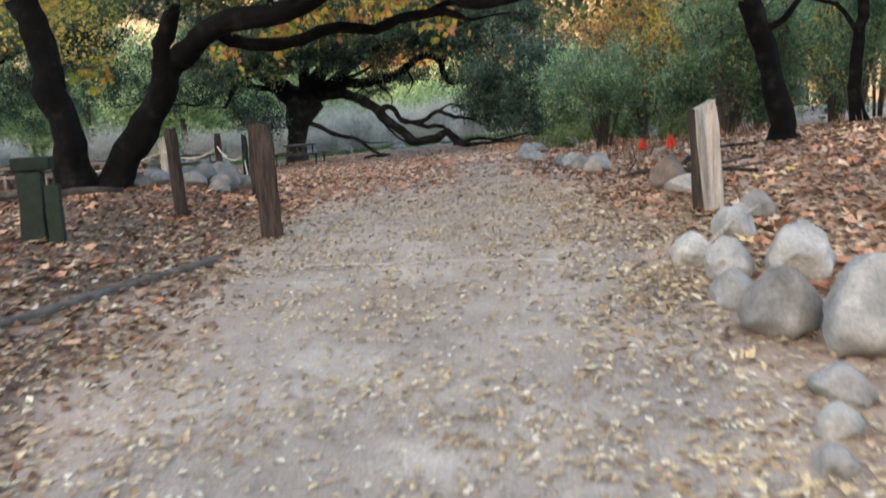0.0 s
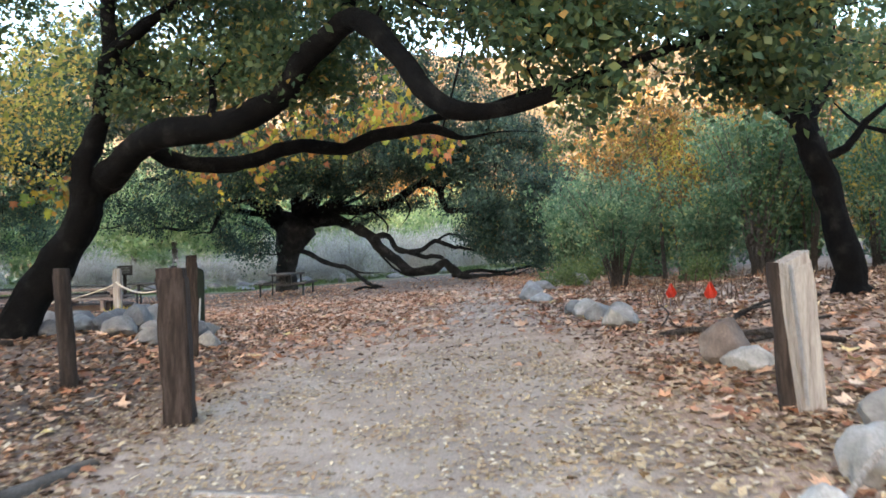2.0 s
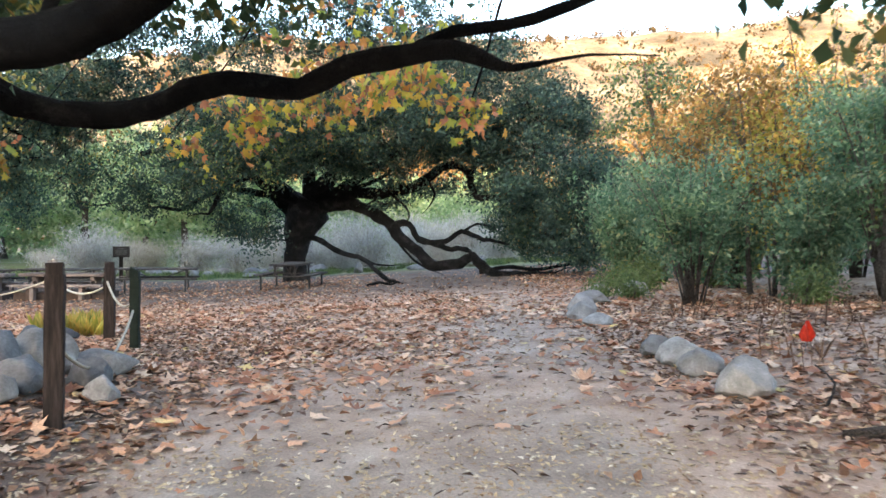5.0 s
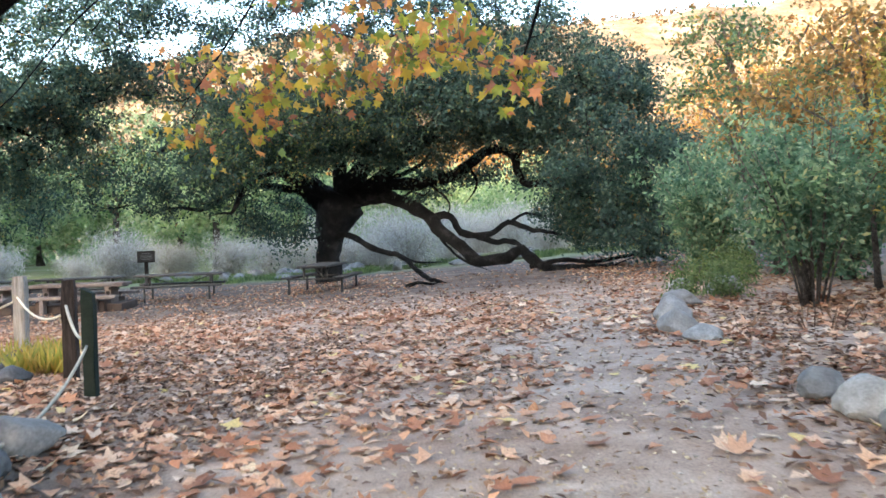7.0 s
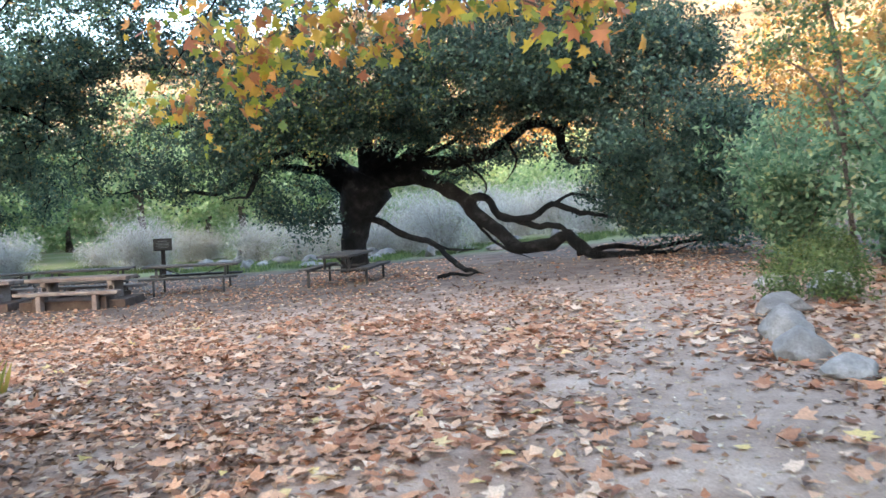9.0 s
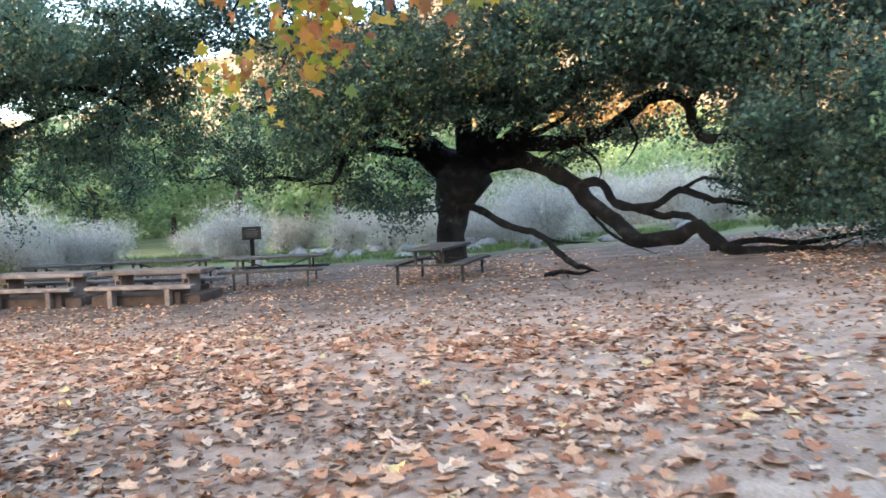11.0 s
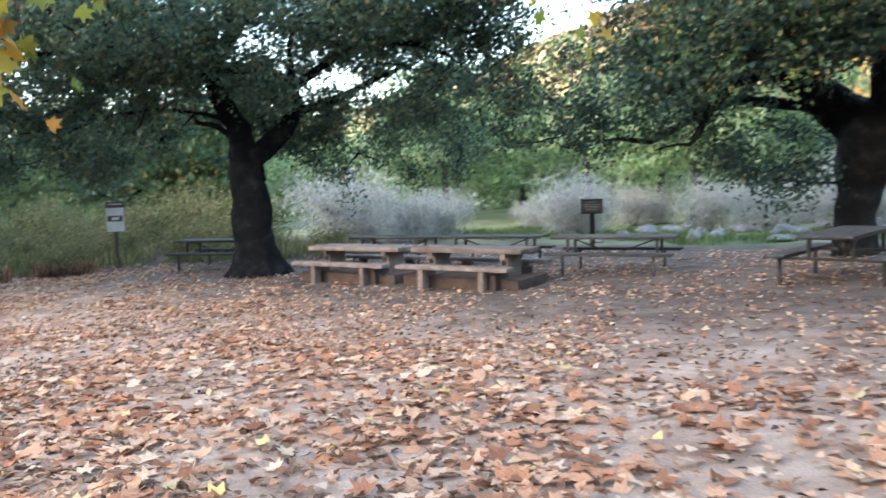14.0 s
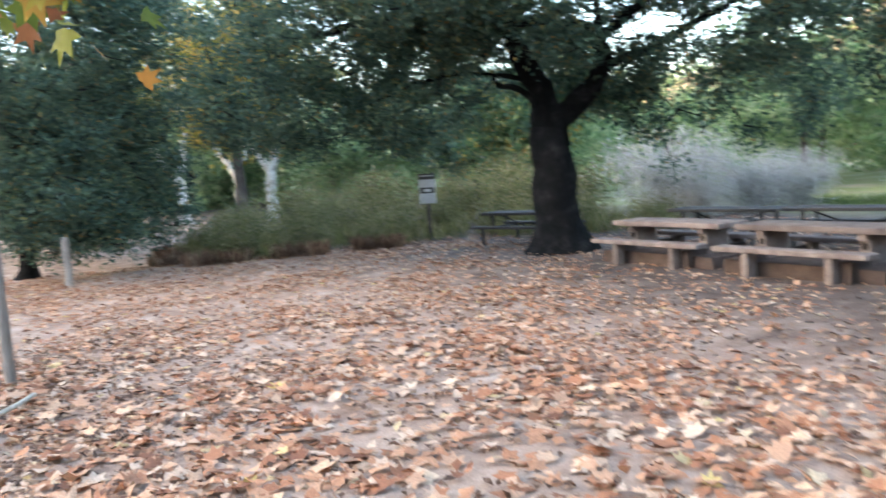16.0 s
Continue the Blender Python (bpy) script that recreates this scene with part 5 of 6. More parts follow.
weeds("dry_weeds", "brown dead weeds at the clearing's edge", [(-22.9, 21.6, 0.8), (-22.7, 23.6, 0.8), (-22.4, 25.6, 0.7), (-24.0, 21.0, 0.9), (-26, 21.4, 1.0)], 3000, 0.35, M_BROWNCHIP, 32)
weeds("meadow_grass", "short green grass beyond the picnic tables", [(-10 + 2.6 * k, 39.5 + (k * 1.7) % 3, 2.0) for k in range(-4, 7)], 14000, 0.22, M_GREENHERB, 33)
for k, (x, y, h, w) in enumerate([(3.4, 20.0, 0.5, 0.8), (3.9, 21.6, 0.6, 1.0), (4.4, 23.4, 0.9, 1.4), (3.6, 22.8, 0.6, 1.0), (5.3, 21.6, 0.9, 1.3), (4.9, 25.2, 1.2, 1.6), (2.9, 20.3, 0.45, 0.6), (5.0, 16.6, 0.8, 0.9)]):
    shrub("low_bush", x, y, h * 0.68, w * 0.85, 9, M_GREENHERB, (0.07, 0.03), int(58 * w), 26, 240 + k, 0.13, bare=0.1, label="low leafy green bush beside the boulders", category="bush", group="low bushes by the boulders")
weeds("yellow_plant", "low yellow-green plant among the rocks", [(-5.2, 16.6, 0.45), (-4.7, 15.9, 0.3)], 500, 0.28, M_YELLOW, 35)
weeds("dead_twigs", "dead brown stalks on the bank", [(3.6, 12.6, 0.7), (4.6, 14.0, 1.2), (5.5, 16, 1.5), (4.0, 16.5, 0.9), (6, 13, 1.3)], 220, 0.25, M_BROWNCHIP, 36, 0.008)


# ---- boulders ----
def boulder(x, y, w, h, seed, label, detail=4, stone=None, turn=None, z=None, sunk=0.18, deep=None):
    bm = bmesh.new()
    bmesh.ops.create_icosphere(bm, subdivisions=detail, radius=0.5)
    off = Vector((seed * 3.7, seed * 1.3, seed * 2.1))
    for v in bm.verts:
        c = v.co.normalized()
        r = 0.5 * (1 + 0.30 * noise.noise(c * 1.1 + off) + 0.15 * noise.noise(c * 2.4 + off) + 0.045 * noise.noise(c * 6 + off) + 0.018 * noise.noise(c * 15 + off))
        v.co = c * r
        for k, axis in enumerate(((0.6, 0.3, 0.74), (-0.7, 0.5, 0.5), (0.2, -0.9, 0.4), (-0.5, -0.6, 0.62), (0.9, -0.4, 0.1))):
            a = Vector(axis).normalized()
            over = v.co.dot(a) - (0.36 + 0.05 * noise.noise(off + Vector((k, 0, 0))))
            if over > 0:
                v.co -= a * over * 0.75
    for v in bm.verts:
        v.co = Vector((v.co.x * w * 1.12, v.co.y * (deep or w * 0.85) * 1.1, (v.co.z + 0.5 - sunk) * h / (1 - sunk)))
    ob = part("boulder", bm, stone or M_STONE, None)
    ob.matrix_world = pose(x, y, gz(x, y) if z is None else z, 0, 0, seed * 47 % 360 if turn is None else turn)
    return tagged(ob, label, "boulder", "boulders lining the path")


BROWN = "brown rounded boulder on the bank"
GREY, PALE = "rounded grey river boulder at the path's edge", "pale weathered boulder among fallen leaves"
for i, (x, y, w, h, deep, label) in enumerate([
        (2.28, 5.92, 0.46, 0.29, 0.32, PALE), (2.72, 6.56, 0.38, 0.25, 0.30, GREY), (1.76, 5.32, 0.30, 0.24, 0.28, PALE), (1.82, 4.84, 0.34, 0.30, 0.32, GREY), (2.24, 4.78, 0.56, 0.37, 0.44, PALE),
        (1.68, 4.38, 0.34, 0.21, 0.28, GREY), (1.74, 3.86, 0.40, 0.37, 0.36, GREY), (2.02, 3.56, 0.46, 0.48, 0.46, GREY), (2.42, 4.50, 0.20, 0.11, 0.18, PALE), (1.62, 3.05, 0.27, 0.17, 0.22, GREY), (1.45, 2.74, 0.18, 0.15, 0.15, PALE),
        (1.32, 2.50, 0.17, 0.12, 0.15, GREY), (2.43, 11.62, 0.46, 0.30, 0.40, GREY), (2.38, 12.55, 0.36, 0.24, 0.36, GREY), (2.36, 13.1, 0.42, 0.25, 0.36, PALE),
        (2.27, 13.65, 0.38, 0.21, 0.30, GREY), (2.62, 8.70, 0.44, 0.37, 0.36, BROWN), (2.66, 8.32, 0.40, 0.20, 0.24, PALE), (2.75, 7.75, 0.22, 0.16, 0.2, GREY), (2.59, 19.45, 0.70, 0.24, 0.45, GREY),
        (2.16, 17.95, 0.50, 0.33, 0.40, GREY), (2.05, 17.05, 0.42, 0.27, 0.36, GREY), (2.16, 16.35, 0.40, 0.18, 0.30, PALE), (3.6, 20.8, 0.72, 0.28, 0.5, PALE), (3.1, 21.6, 0.5, 0.22, 0.4, PALE)]):
    k = 0.86 if i < 12 else 1.0
    boulder(x, y, w * k, h * (k + 1) / 2, i + 1, label, deep=deep * k, stone=M_BROWNSTONE if label == BROWN else M_PALESTONE if label == PALE else None)
PILE = "grey boulder in the rock pile behind the fence"
for i, (x, y, w, h, dz) in enumerate([(-3.45, 11.5, 0.50, 0.26, 0), (-3.05, 11.6, 0.45, 0.30, 0), (-3.75, 12.2, 0.60, 0.32, 0), (-3.25, 12.15, 0.42, 0.42, 0), (-2.75, 12.1, 0.42, 0.30, 0), (-3.5, 12.6, 0.45, 0.40, 0),
                                      (-2.95, 12.7, 0.62, 0.24, 0), (-4.0, 11.0, 0.32, 0.22, 0), (-4.3, 12.4, 0.5, 0.3, 0), (-2.5, 11.75, 0.30, 0.22, 0), (-4.6, 15.3, 0.34, 0.2, 0), (-5.0, 16.0, 0.4, 0.24, 0), (-3.15, 12.35, 0.36, 0.42, 0),
                                      (-5.3, 11.9, 0.5, 0.3, 0), (-4.9, 12.8, 0.6, 0.34, 0), (-3.0, 11.2, 0.34, 0.22, 0), (-3.35, 11.85, 0.4, 0.36, 0.06), (-3.7, 11.7, 0.42, 0.28, 0), (-3.95, 11.6, 0.36, 0.24, 0)]):
    boulder(x, y, w * 0.92, h * 0.9, i + 40, PILE, stone=M_SLATE if i % 3 else M_STONE, z=gz(x, y) + dz)
for i in range(34):
    x = -14 + (i * 7.31) % 17
    boulder(x, 38.5 + (i * 2.77) % 6.0, 0.4 + (i * 0.37) % 0.6, 0.2 + (i * 0.23) % 0.25, i + 80, "pale creek stone in the meadow", detail=3)


# ---- posts and rope ----
def post(x, y, w, h, m, label, lean=(0, 0), slant=0.0, name="fence_post", turn=0.0, square=True, z=None, group="posts beside the path"):
    """An upright with worn top; slant cuts the top at an angle."""
    top = thing(name, x, y, z, turn, label=label, category="post", group=group)
    bm = bmesh.new()
    if square:
        bmesh.ops.create_cube(bm, size=1)
        bmesh.ops.bevel(bm, geom=[e for e in bm.edges], offset=0.06, segments=2, affect="EDGES")
        bmesh.ops.subdivide_edges(bm, edges=[e for e in bm.edges if abs(e.verts[0].co.z - e.verts[1].co.z) > 0.4], cuts=10)
    else:
        bmesh.ops.create_cone(bm, cap_ends=True, segments=16, radius1=0.5, radius2=0.47, depth=1)
        bmesh.ops.bevel(bm, geom=[e for e in bm.edges if e.verts[0].co.z > 0.4 and e.verts[1].co.z > 0.4], offset=0.05, segments=2, affect="EDGES")
        bmesh.ops.subdivide_edges(bm, edges=[e for e in bm.edges if abs(e.verts[0].co.z - e.verts[1].co.z) > 0.4], cuts=10)
    for v in bm.verts:
        u = v.co.z + 0.5
        v.co = Vector((v.co.x * w, v.co.y * w, -0.12 + u * (h + 0.12)))
        v.co.x += lean[0] * u * h
        v.co.y += lean[1] * u * h
        if u > 0.9:
            v.co.z += slant * v.co.x
    roughen(bm, 0.012 * w / 0.15, 5, x)
    part("shaft", bm, m, top)
    return top


DK = post(-1.68, 8.15, 0.21, 1.16, M_DARKWOOD, "thick dark square timber post", lean=(-0.035, 0), turn=8)
post(-2.8, 8.8, 0.14, 0.98, M_DARKWOOD, "weathered round wooden post", lean=(-0.05, 0), square=False)
post(-2.42, 10.88, 0.12, 1.12, M_DARKWOOD, "slim brown square timber post with rope", lean=(0.01, 0), turn=20)
GP = post(-3.38, 14.5, 0.10, 1.02, M_GREENPOST, "slim dark green metal post with rope", slant=-0.6, turn=10, z=gz(-3.38, 14.5) - 0.09)
post(-4.12, 15.5, 0.125, 1.0, M_DARKWOOD, "brown timber post with rope", turn=15)
post(-5.8, 17.35, 0.14, 1.08, M_GREYWOOD, "pale weathered timber post with rope", turn=12)
LB = post(-3.4, 6.75, 0.2, 0.62, M_GREENPOST, "dark green box-topped post", turn=15)
part("shaft", box((0.12, 0.12, 0.55), (0.17, -0.05, 0.2), bevel=0.01), M_GREENPOST, LB)
part("cap", box((0.30, 0.25, 0.11), (0.03, 0, 0.66), bevel=0.02), M_GREENPOST, LB, "weathered pale cap")
W = post(2.52, 7.05, 0.17, 1.0, M_GREYWOOD, "split pale weathered wooden post with wire", lean=(-0.10, 0), slant=0.5, turn=5)
bm = bmesh.new()
bmesh.ops.create_cone(bm, cap_ends=True, segments=12, radius1=0.085, radius2=0.06, depth=1.0)
bmesh.ops.subdivide_edges(bm, edges=[e for e in bm.edges if abs(e.verts[0].co.z - e.verts[1].co.z) > 0.4], cuts=8)
for v in bm.verts:
    v.co = Vector((v.co.x - 0.065 - 0.085 * (v.co.z + 0.5), v.co.y + 0.07, v.co.z + 0.42))
part("shaft", roughen(bm, 0.02, 6, 2.0), M_DARKWOOD, W, "darker split half with bark")
bm = bmesh.new()
for k in range(3):
    u = np.linspace(0, 1, 90)[:, None]
    ang = u * 2 * math.pi * 22 + k * 2.1
    line = np.concatenate([-0.07 - 0.09 * u + 0.012 * np.cos(ang), -0.095 + 0.012 * np.sin(ang), 0.05 + 0.85 * u], 1)
    vv, ff = tube(line, np.full(90, 0.003), 4)
    made = [bm.verts.new(q) for q in vv]
    for q in ff:
        bm.faces.new([made[k2] for k2 in q])
part("wire", bm, M_WIRE, W, "twisted galvanised wire")
post(-21.2, 18.3, 0.16, 1.05, M_GREYWOOD, "pale fence post at the thicket", square=False, group="posts at the far path")
post(-12.2, 17.75, 0.11, 1.45, M_GREYWOOD, "weathered wooden post at the clearing's edge", square=False, group="posts at the far path")


def rope(a, b, sag, label):
    a, b = np.array(a), np.array(b)
    u = np.linspace(0, 1, 24)[:, None]
    line = a + (b - a) * u + np.array([0, 0, -1]) * sag * 4 * u * (1 - u)
    v, f = tube(line - a, np.full(24, 0.014), 7)
    ob = mesh_object("rope", v, f, M_ROPE)
    ob.location = a
    return tagged(ob, label, "rope", "ropes between the posts")


def on_post(x, y, up):
    return (x, y, gz(x, y) + up)


RP = "pale rope slung between fence posts"
rope(on_post(-2.42, 10.94, 0.55), on_post(-3.38, 14.45, 0.46), 0.35, RP)
rope(on_post(-3.38, 14.55, 0.62), on_post(-4.12, 15.44, 0.75), 0.2, RP)
rope(on_post(-4.12, 15.56, 0.75), on_post(-5.8, 17.29, 0.82), 0.2, RP)
rope(on_post(-5.8, 17.41, 0.82), on_post(-8.0, 18.2, 0.7), 0.1, RP)


# ---- path edging ----
def edging(name, pts, w, h, m, label, up, category):
    """A squared timber following a line on the ground."""
    line = [np.array((x, y, gz(x, y) + up)) for x, y in pts]
    pts3, _ = spline(line, 0.12)
    d = np.gradient(pts3, axis=0)
    d /= np.linalg.norm(d, axis=1)[:, None]
    verts, faces = [], []
    side = np.stack([-d[:, 1], d[:, 0], np.zeros(len(d))], 1)
    prof = [(-0.5, -1.0), (-0.5, -0.15), (-0.42, 0.0), (0.42, 0.0), (0.5, -0.15), (0.5, -1.0)]
    for i, p in enumerate(pts3):
        for a, b in prof:
            q = p + side[i] * a * w + np.array([0, 0, b * h])
            verts.append(q + np.array(noise.noise_vector(Vector(q) * 5)) * 0.008 - line[0])
    k = len(prof)
    for i in range(len(pts3) - 1):
        for j in range(k - 1):
            faces.append((i * k + j, i * k + j + 1, (i + 1) * k + j + 1, (i + 1) * k + j))
    faces += [tuple(range(k)), tuple(range((len(pts3) - 1) * k, len(pts3) * k))[::-1]]
    ob = mesh_object(name, verts, faces, m)
    ob.location = line[0]
    return tagged(ob, label, category)


edging("timber_edging", [(-2.95, 4.2), (-2.7, 4.62), (-2.52, 5.13), (-2.33, 5.75), (-2.1, 6.4), (-1.88, 7.1)], 0.10, 0.14, M_OLDTIMBER, "dark weathered timber edging beside the path", 0.045, "edging")
edging("buried_step", [(-1.1, 6.52), (-0.35, 6.24), (0.35, 5.98), (1.02, 5.74)], 0.07, 0.12, M_DUSTWOOD, "pale worn timber step flush with the path", 0.016, "step")


# ---- fallen branches, marker flags ----
def branch(pts, r0, r1, label, m=M_DEADBARK):
    line = [np.array((x, y, gz(x, y) + up)) for x, y, up in pts]
    p, at = spline(line, 0.1)
    v, f = tube(p - line[0], r0 + (r1 - r0) * at, 8, 0.2, r0 * 50)
    ob = mesh_object("fallen_branch", v, f, m)
    ob.location = line[0]
    return tagged(ob, label, "branch", "fallen branches on the bank")


FB = "dead branch lying on the leaf litter"
branch([(2.55, 10.35, 0.02), (2.85, 10.15, 0.07), (3.1, 9.7, 0.06), (3.3, 9.1, 0.08), (3.55, 8.6, 0.04)], 0.035, 0.026, FB)
branch([(2.95, 9.3, 0.03), (3.3, 9.2, 0.06), (3.8, 8.9, 0.05)], 0.022, 0.012, FB)
branch([(3.4, 10.6, 0.04), (3.9, 10.9, 0.10), (4.5, 10.9, 0.05)], 0.028, 0.014, FB)
branch([(3.2, 10.2, 0.04), (3.45, 10.5, 0.12), (3.8, 10.6, 0.10)], 0.02, 0.010, FB)
branch([(2.9, 9.6, 0.05), (3.3, 9.4, 0.09), (3.9, 9.5, 0.07)], 0.03, 0.015, FB)
branch([(2.75, 11.0, 0.03), (2.9, 11.2, 0.14), (2.85, 11.4, 0.24)], 0.012, 0.005, FB)
branch([(-6.0, 10.0, 0.06), (-5.2, 9.9, 0.12), (-4.5, 9.6, 0.06)], 0.07, 0.04, FB)
branch([(-4.9, 10.2, 0.04), (-4.4, 10.0, 0.08), (-3.9, 10.0, 0.05)], 0.06, 0.03, FB)
branch([(1.95, 5.55, 0.06), (2.2, 5.75, 0.16), (2.5, 6.0, 0.2)], 0.018, 0.014, "pale broken stick across the boulders", M_GREYWOOD)
branch([(0.9, 30.6, 0.15), (1.8, 30.1, 0.28), (2.6, 30.0, 0.16), (3.8, 29.4, 0.3), (4.6, 29.2, 0.1)], 0.075, 0.03, "dark dead limb lying under the great oak", M_BLACKBARK)
branch([(-2.4, 28.5, 0.02), (-2.05, 28.25, 0.1), (-1.7, 28.2, 0.04), (-1.45, 27.95, 0.12)], 0.055, 0.02, "dark dead limb lying under the great oak", M_BLACKBARK)


def marker_flag(x, y, h, turn):
    top = thing("marker_flag", x, y, None, turn, label="small orange survey flag on a thin wire stake", category="flag", group="survey flags")
    v, f = tube(np.array([(0, 0, -0.05), (0.004, 0, h * 0.5), (0.0, 0, h)]), np.full(3, 0.004), 6)
    mesh_object("stake", v, f, M_WIRE, top)
    bm = bmesh.new()
    n, m2 = 8, 8
    grid = [[bm.verts.new(((-0.075 + 0.16 * i / n) * (1.0 - 0.8 * abs(j / m2 - 0.3) ** 0.8 / 0.75) + 0.01, 0.014 * math.sin(i * 1.1 + j * 0.5), h - 0.19 + 0.19 * j / m2)) for i in range(n + 1)] for j in range(m2 + 1)]
    for j in range(m2):
        for i in range(n):
            bm.faces.new((grid[j][i], grid[j][i + 1], grid[j + 1][i + 1], grid[j + 1][i]))
    bmesh.ops.solidify(bm, geom=bm.faces[:], thickness=0.002)
    part("flag", bm, M_FLAG, top, "bright orange plastic flag")


marker_flag(3.43, 12.9, 0.31, 5)
marker_flag(3.42, 11.35, 0.40, -15)


# ---- picnic tables ----
def metal_table(x, y, turn, length=2.4, z=None):
    """Steel-framed table with plank top and two plank benches, its length along its own x."""
    top = thing("picnic_table", x, y, z, turn, label="steel-framed picnic table with weathered plank top and benches", category="table", group="steel picnic tables")
    for k in range(3):
        part("tabletop_plank", box((length, 0.235, 0.042), (0, (k - 1) * 0.245, 0.745), bevel=0.006), M_PLANK, top)
    for s in (-1, 1):
        for k in range(1):
            part("bench_plank", box((length, 0.25, 0.042), (0, s * 0.70, 0.445), bevel=0.006), M_PLANK, top)
    # dark strips added for the shadowed edges of top and benches
    for s in (-1, 1):
        part("edge_rail", box((length + 0.012, 0.02, 0.06), (0, s * 0.372, 0.736), bevel=0.003), M_IRON, top)
        for q in (-1, 1):
            part("edge_rail", box((length + 0.012, 0.018, 0.058), (0, s * 0.70 + q * 0.134, 0.436), bevel=0.003), M_IRON, top)
    for e in (-0.36, 0.36):
        ex = e * length
        part("cross_bar", box((0.045, 1.55, 0.045), (ex, 0, 0.40), bevel=0.006), M_IRON, top)
        part("top_bearer", box((0.045, 0.70, 0.04), (ex, 0, 0.702), bevel=0.006), M_IRON, top)
        for s in (-1, 1):
            part("leg", box((0.055, 0.055, 0.42), (ex, s * 0.72, 0.19), bevel=0.006), M_IRON, top)
            part("upright", box((0.055, 0.055, 0.30), (ex, s * 0.30, 0.55), bevel=0.006), M_IRON, top)
        part("brace", box((0.40 * length * 0.9, 0.03, 0.03), (ex * 0.55, 0, 0.56), Matrix.Rotation(math.copysign(0.36, -ex), 4, "Y"), 0.004), M_IRON, top)
    return top


metal_table(-4.84, 29.6, 88)
metal_table(-9.5, 30.95, 15.5, 2.5)
metal_table(-15.2, 30.6, 16, 2.4)
metal_table(-12.7, 31.2, 16, 2.4)
metal_table(-19.8, 28.6, 24, 2.3)


def concrete_table(x, y, turn, length=2.42):
    top = thing("concrete_table", x, y, None, turn, label="tan concrete picnic table with fixed benches on a slab", category="table", group="concrete picnic tables")
    part("tabletop", box((length, 0.80, 0.09), (0, 0, 0.70), bevel=0.018), M_CONCRETE, top)
    for s in (-1, 1):
        part("bench", box((length, 0.30, 0.075), (0, s * 0.80, 0.42), bevel=0.015), M_CONCRETE, top)
        for e in (-0.27, 0.27):
            part("bench_leg", box((0.11, 0.22, 0.40), (e * length, s * 0.80, 0.19), bevel=0.012), M_CONCRETE, top)
    for e in (-0.33, 0.33):
        part("pedestal", box((0.16, 0.55, 0.66), (e * length, 0, 0.33), bevel=0.015), M_CONCRETE, top)
        # flat dark disc on the pedestal face, in place of a shaded opening
        hole = bmesh.new()
        bmesh.ops.create_cone(hole, cap_ends=True, segments=18, radius1=0.05, radius2=0.05, depth=0.012, matrix=Matrix.Translation((e * length, -0.279, 0.48)) @ Matrix.Rotation(radians(90), 4, "X"))
        part("bolt_recess", hole, M_DARKWOOD, top, "dark disc painted as a shaded round opening")
        part("bracket", box((0.13, 0.70, 0.10), (e * length, 0, 0.61), bevel=0.015), M_CONCRETE, top)
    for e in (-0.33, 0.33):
        part("cross_wall", box((0.15, 1.50, 0.34), (e * length, 0, 0.15), bevel=0.015), M_DARKCONCRETE, top, "dark brown concrete cross wall")
    part("slab", box((length + 0.10, 1.22, 0.30), (0, 0.0, 0.07), bevel=0.03), M_DARKCONCRETE, top, "dark brown concrete footing")
    return top


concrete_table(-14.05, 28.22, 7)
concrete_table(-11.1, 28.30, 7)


# ---- signs ----
def board_sign(x, y, turn, z=None):
    top = thing("park_sign", x, y, z, turn, label="brown wooden notice sign on a single post", category="sign")
    part("post", box((0.14, 0.12, 1.25), (0, 0.03, 0.5), bevel=0.01), M_DARKWOOD, top)
    b = part("board", box((0.62, 0.045, 0.42), (0, -0.05, 1.21), bevel=0.006), M_SIGNBROWN, top)
    for zz, ww in ((1.33, 0.30), (1.26, 0.44), (1.21, 0.40), (1.16, 0.44), (1.11, 0.34)):
        part("lettering", box((ww, 0.006, 0.022), (0, -0.0755, zz), bevel=0.001), M_SIGNTEXT, b, "pale unreadable lettering")
    for zz in (1.41, 1.01):
        part("trim_strip", box((0.64, 0.02, 0.025), (0, -0.078, zz), bevel=0.003), M_DARKWOOD, b)
    return top


def notice_sign(x, y, turn):
    top = thing("notice_sign", x, y, None, turn, label="white notice sign with black band on a brown post", category="sign")
    part("post", box((0.10, 0.08, 1.95), (0, 0.02, 0.85), bevel=0.008), M_SIGNBROWN, top, "reddish brown wooden post")
    b = part("board", box((0.46, 0.02, 0.80), (0, -0.04, 1.42), bevel=0.004), M_SIGNWHITE, top)
    part("header", box((0.46, 0.012, 0.16), (0, -0.052, 1.76), bevel=0.002), M_SIGNBLACK, b, "black printed header")
    part("lettering", box((0.36, 0.006, 0.03), (0, -0.061, 1.78), bevel=0.001), M_SIGNWHITE, b, "white unreadable lettering")
    part("band", box((0.40, 0.008, 0.16), (0, -0.053, 1.38), bevel=0.002), M_SIGNBLACK, b, "black panel")
    part("pictogram", box((0.20, 0.006, 0.07), (0, -0.060, 1.38), bevel=0.02), M_SIGNWHITE, b, "white plain shape")
    return top


board_sign(-13.15, 36.6, 27)
notice_sign(-23.0, 27.4, 62)


# ---- fallen leaves ----
def scatter(n, x0, x1, y0, y1, rng, keep):
    """Spots on the ground kept with the chance keep(x, y)."""
    x, y = rng.uniform(x0, x1, n), rng.uniform(y0, y1, n)
    wob = np.array([noise.noise((p * 0.5, q * 0.5, 9.0)) for p, q in zip(x, y)]) * 0.8
    rim = smooth(x0, x0 + 3, x + wob) * smooth(x1, x1 - 2.0, x + wob) * smooth(y0, y0 + 1.0, y + wob)
    ok = rng.uniform(0, 1, n) < keep(x, y) * rim
    x, y = x[ok], y[ok]
    return np.stack([x, y, G(x, y)], 1)


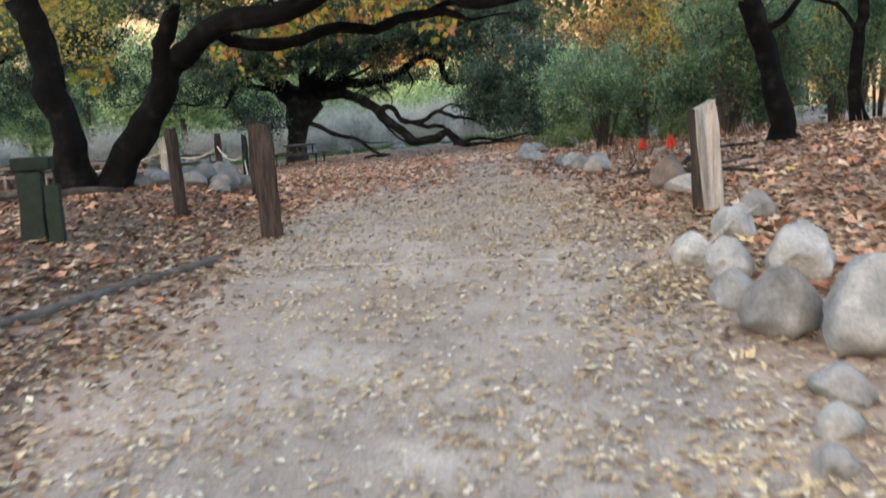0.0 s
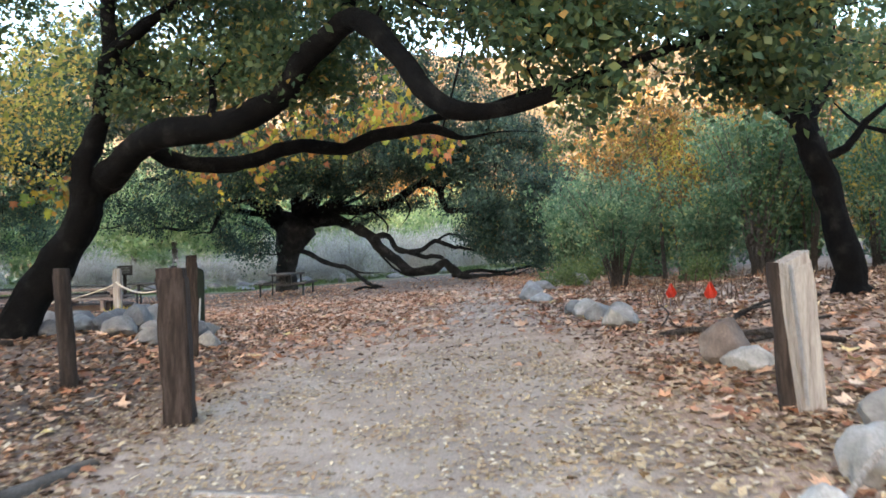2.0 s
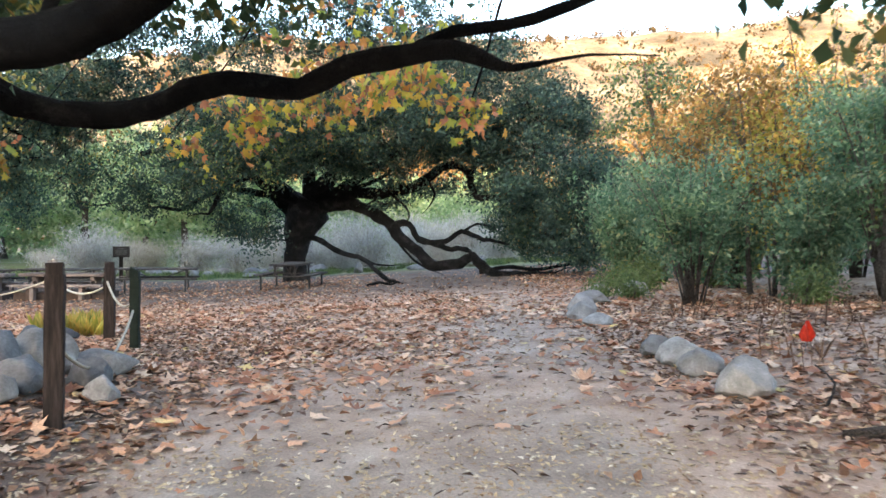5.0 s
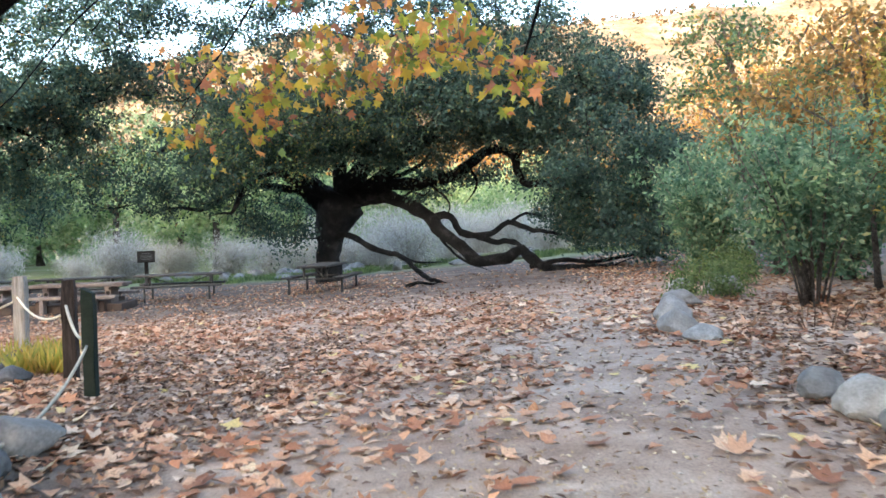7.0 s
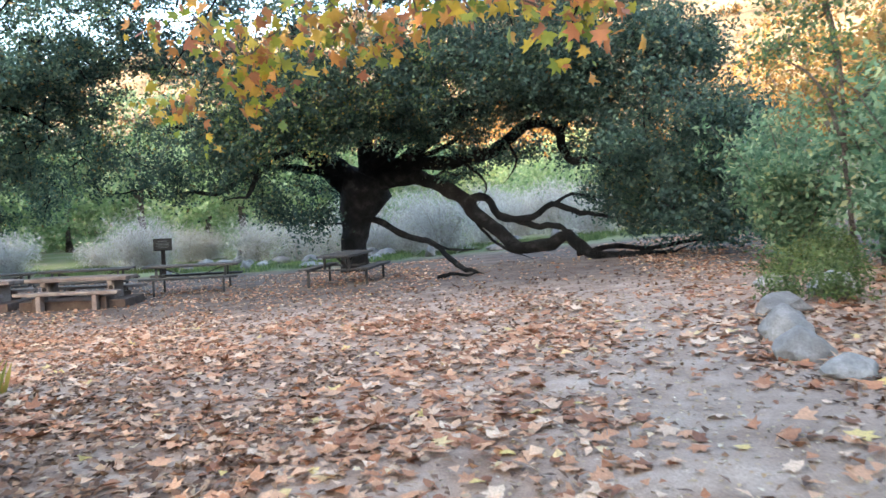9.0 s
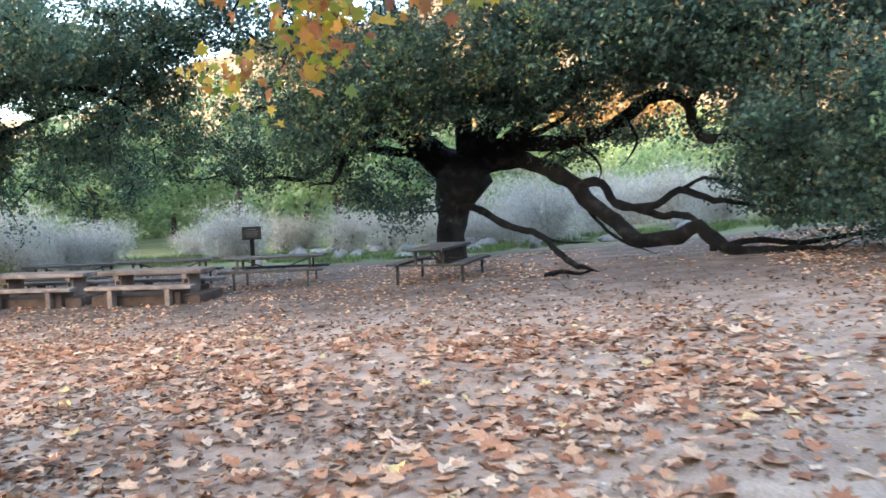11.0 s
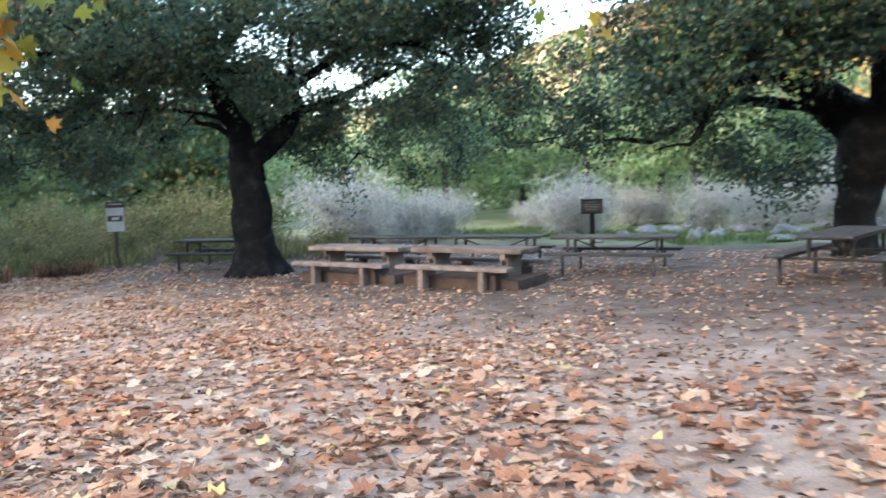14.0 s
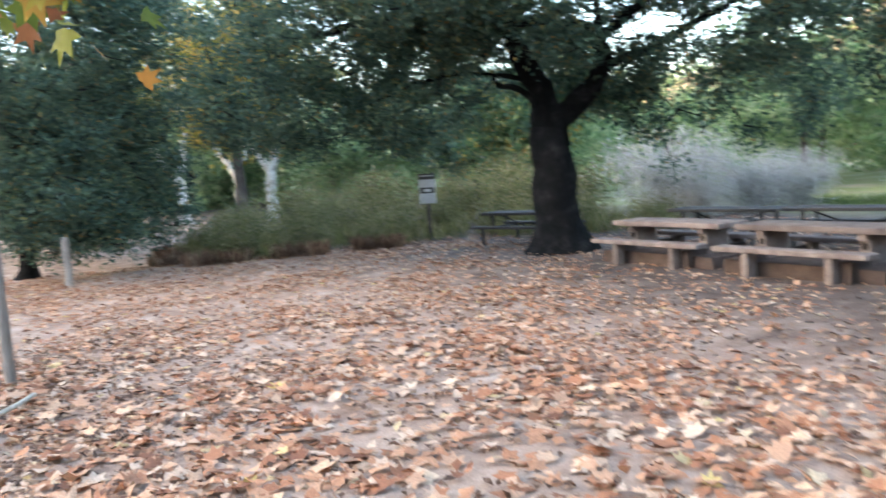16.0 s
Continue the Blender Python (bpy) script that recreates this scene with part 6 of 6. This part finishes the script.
def patchy(x, y, scale, seed, lo, hi):
    v = np.array([noise.noise((a * scale, b * scale, seed)) for a, b in zip(x, y)])
    return smooth(lo, hi, v)


def fallen_leaves():
    rng = np.random.default_rng(51)

    def path_track(x, y):
        """The bare line that walkers keep, narrowing towards the far boulders."""
        return np.exp(-((x - 1.0 - 0.03 * (y - 14)) / (1.0 - 0.45 * smooth(12, 20, y))) ** 2) * smooth(8, 11, y) * (1 - smooth(23, 27, y))

    def broad(x, y):
        clearing = smooth(8.5, 14, y) * (1 - 0.96 * smooth(22.0, 27.0, y + 0.25 * (x + 8)))
        path = path_track(x, y)
        near_path = np.exp(-((x - 0.4) / 1.3) ** 2) * (1 - smooth(11, 15, y))
        bank = np.maximum(0.6 * smooth(1.5, 2.4, x), 0.24 * smooth(-1.6, -2.6, x))
        dens = np.maximum(clearing * (1 - smooth(2.5, 3.6, x)), bank)
        return dens * (1 - 0.85 * path) * (1 - 0.9 * near_path) * (0.26 + 0.74 * patchy(x, y, 0.55, 3.0, -0.3, 0.3))
    p = scatter(175000, -25, 7, 1, 36, rng, broad)
    p[:, 2] += 0.016 + rng.uniform(0, 0.02, len(p))
    close = (p[:, 1] < 22.5) & (p[:, 0] > -13)
    near, rest = p[close], p[~close]
    cut = rng.uniform(0, 1, len(near)) < 0.5
    ob = lobed_leaves("fallen_leaves", near[cut], 0.142, M_LITTER, None, rng, flat=1.06, curl=0.3, spread=0.5, sharp=1.35)
    tagged(ob, "curled orange-brown sycamore leaves on the ground", "leaves", kind="stuff")
    bits = np.vstack([near[~cut], rest])
    ob = leaf_quads("fallen_leaf_pieces", bits, 0.095, 0.07, M_LITTER, None, rng, lift=6.0, spread=0.5)
    tagged(ob, "broken orange-brown leaves between the whole ones", "leaves", kind="stuff")

    def fine(x, y):
        side = 0.55 + 0.45 * np.maximum(smooth(0.7, 1.7, x), smooth(-1.0, -2.2, x))
        return side * (1 - smooth(9, 12, y)) * (0.25 + 0.75 * patchy(x, y, 1.3, 8.0, -0.3, 0.3))
    p = scatter(90000, -4.5, 4.5, -0.5, 11, rng, fine)
    p[:, 2] += 0.012
    ob = leaf_quads("fallen_small_leaves", p, 0.048, 0.027, M_CHIP, None, rng, lift=9.0)
    tagged(ob, "small pale yellow leaves strewn over the path", "leaves", kind="stuff")

    def tan(x, y):
        return (smooth(0.3, 1.5, x) * 0.9 + 0.5 * smooth(-1.2, -2.4, x)) * (1 - smooth(7, 9, y)) * (0.3 + 0.7 * patchy(x, y, 1.0, 21.0, -0.25, 0.3))
    p = scatter(28000, -4.5, 4.5, 0.0, 9, rng, tan)
    p[:, 2] += 0.014 + rng.uniform(0, 0.012, len(p))
    ob = leaf_quads("fallen_tan_leaves", p, 0.07, 0.04, M_CHIP, None, rng, lift=6.0, spread=0.5)
    tagged(ob, "tan oak leaves gathered along the path's edge", "leaves", kind="stuff")

    def brown(x, y):
        sides = np.maximum(smooth(1.5, 2.4, x), smooth(-1.3, -2.2, x))
        mixed_in = 0.25 * (1 - 0.8 * path_track(x, y)) * smooth(8, 14, y) * (1 - smooth(2.4, 3.0, x)) * (1 - 0.8 * smooth(23, 28, y))
        # left bank litter is denser, which also darkens it like shade
        sides = sides * (1 + 0.8 * smooth(-1.5, -2.4, x))
        return np.maximum(sides * (1 - smooth(14, 22, y)), mixed_in) * (0.4 + 0.6 * patchy(x, y, 0.8, 14.0, -0.3, 0.2))
    p = scatter(230000, -16, 9, 1, 32, rng, brown)
    p[:, 2] += 0.012 + rng.uniform(0, 0.02, len(p))
    ob = leaf_quads("leaf_litter", p, 0.075, 0.045, M_BROWNCHIP, None, rng, lift=4.0)
    tagged(ob, "brown broken leaf litter on the banks", "leaves", kind="stuff")

    def pebbles(x, y):
        return np.exp(-((x - 0.5) / 1.6) ** 2) * (0.5 + 0.5 * smooth(6, 11, y)) * (1 - smooth(20, 26, y))
    p = scatter(26000, -3, 4, 2, 26, rng, pebbles)
    p[:, 2] += 0.010
    ob = leaf_quads("path_chips", p, 0.038, 0.024, M_CHIP, None, rng, lift=5.0)
    tagged(ob, "pale wood chips and grit on the path", "chips", kind="stuff")


fallen_leaves()
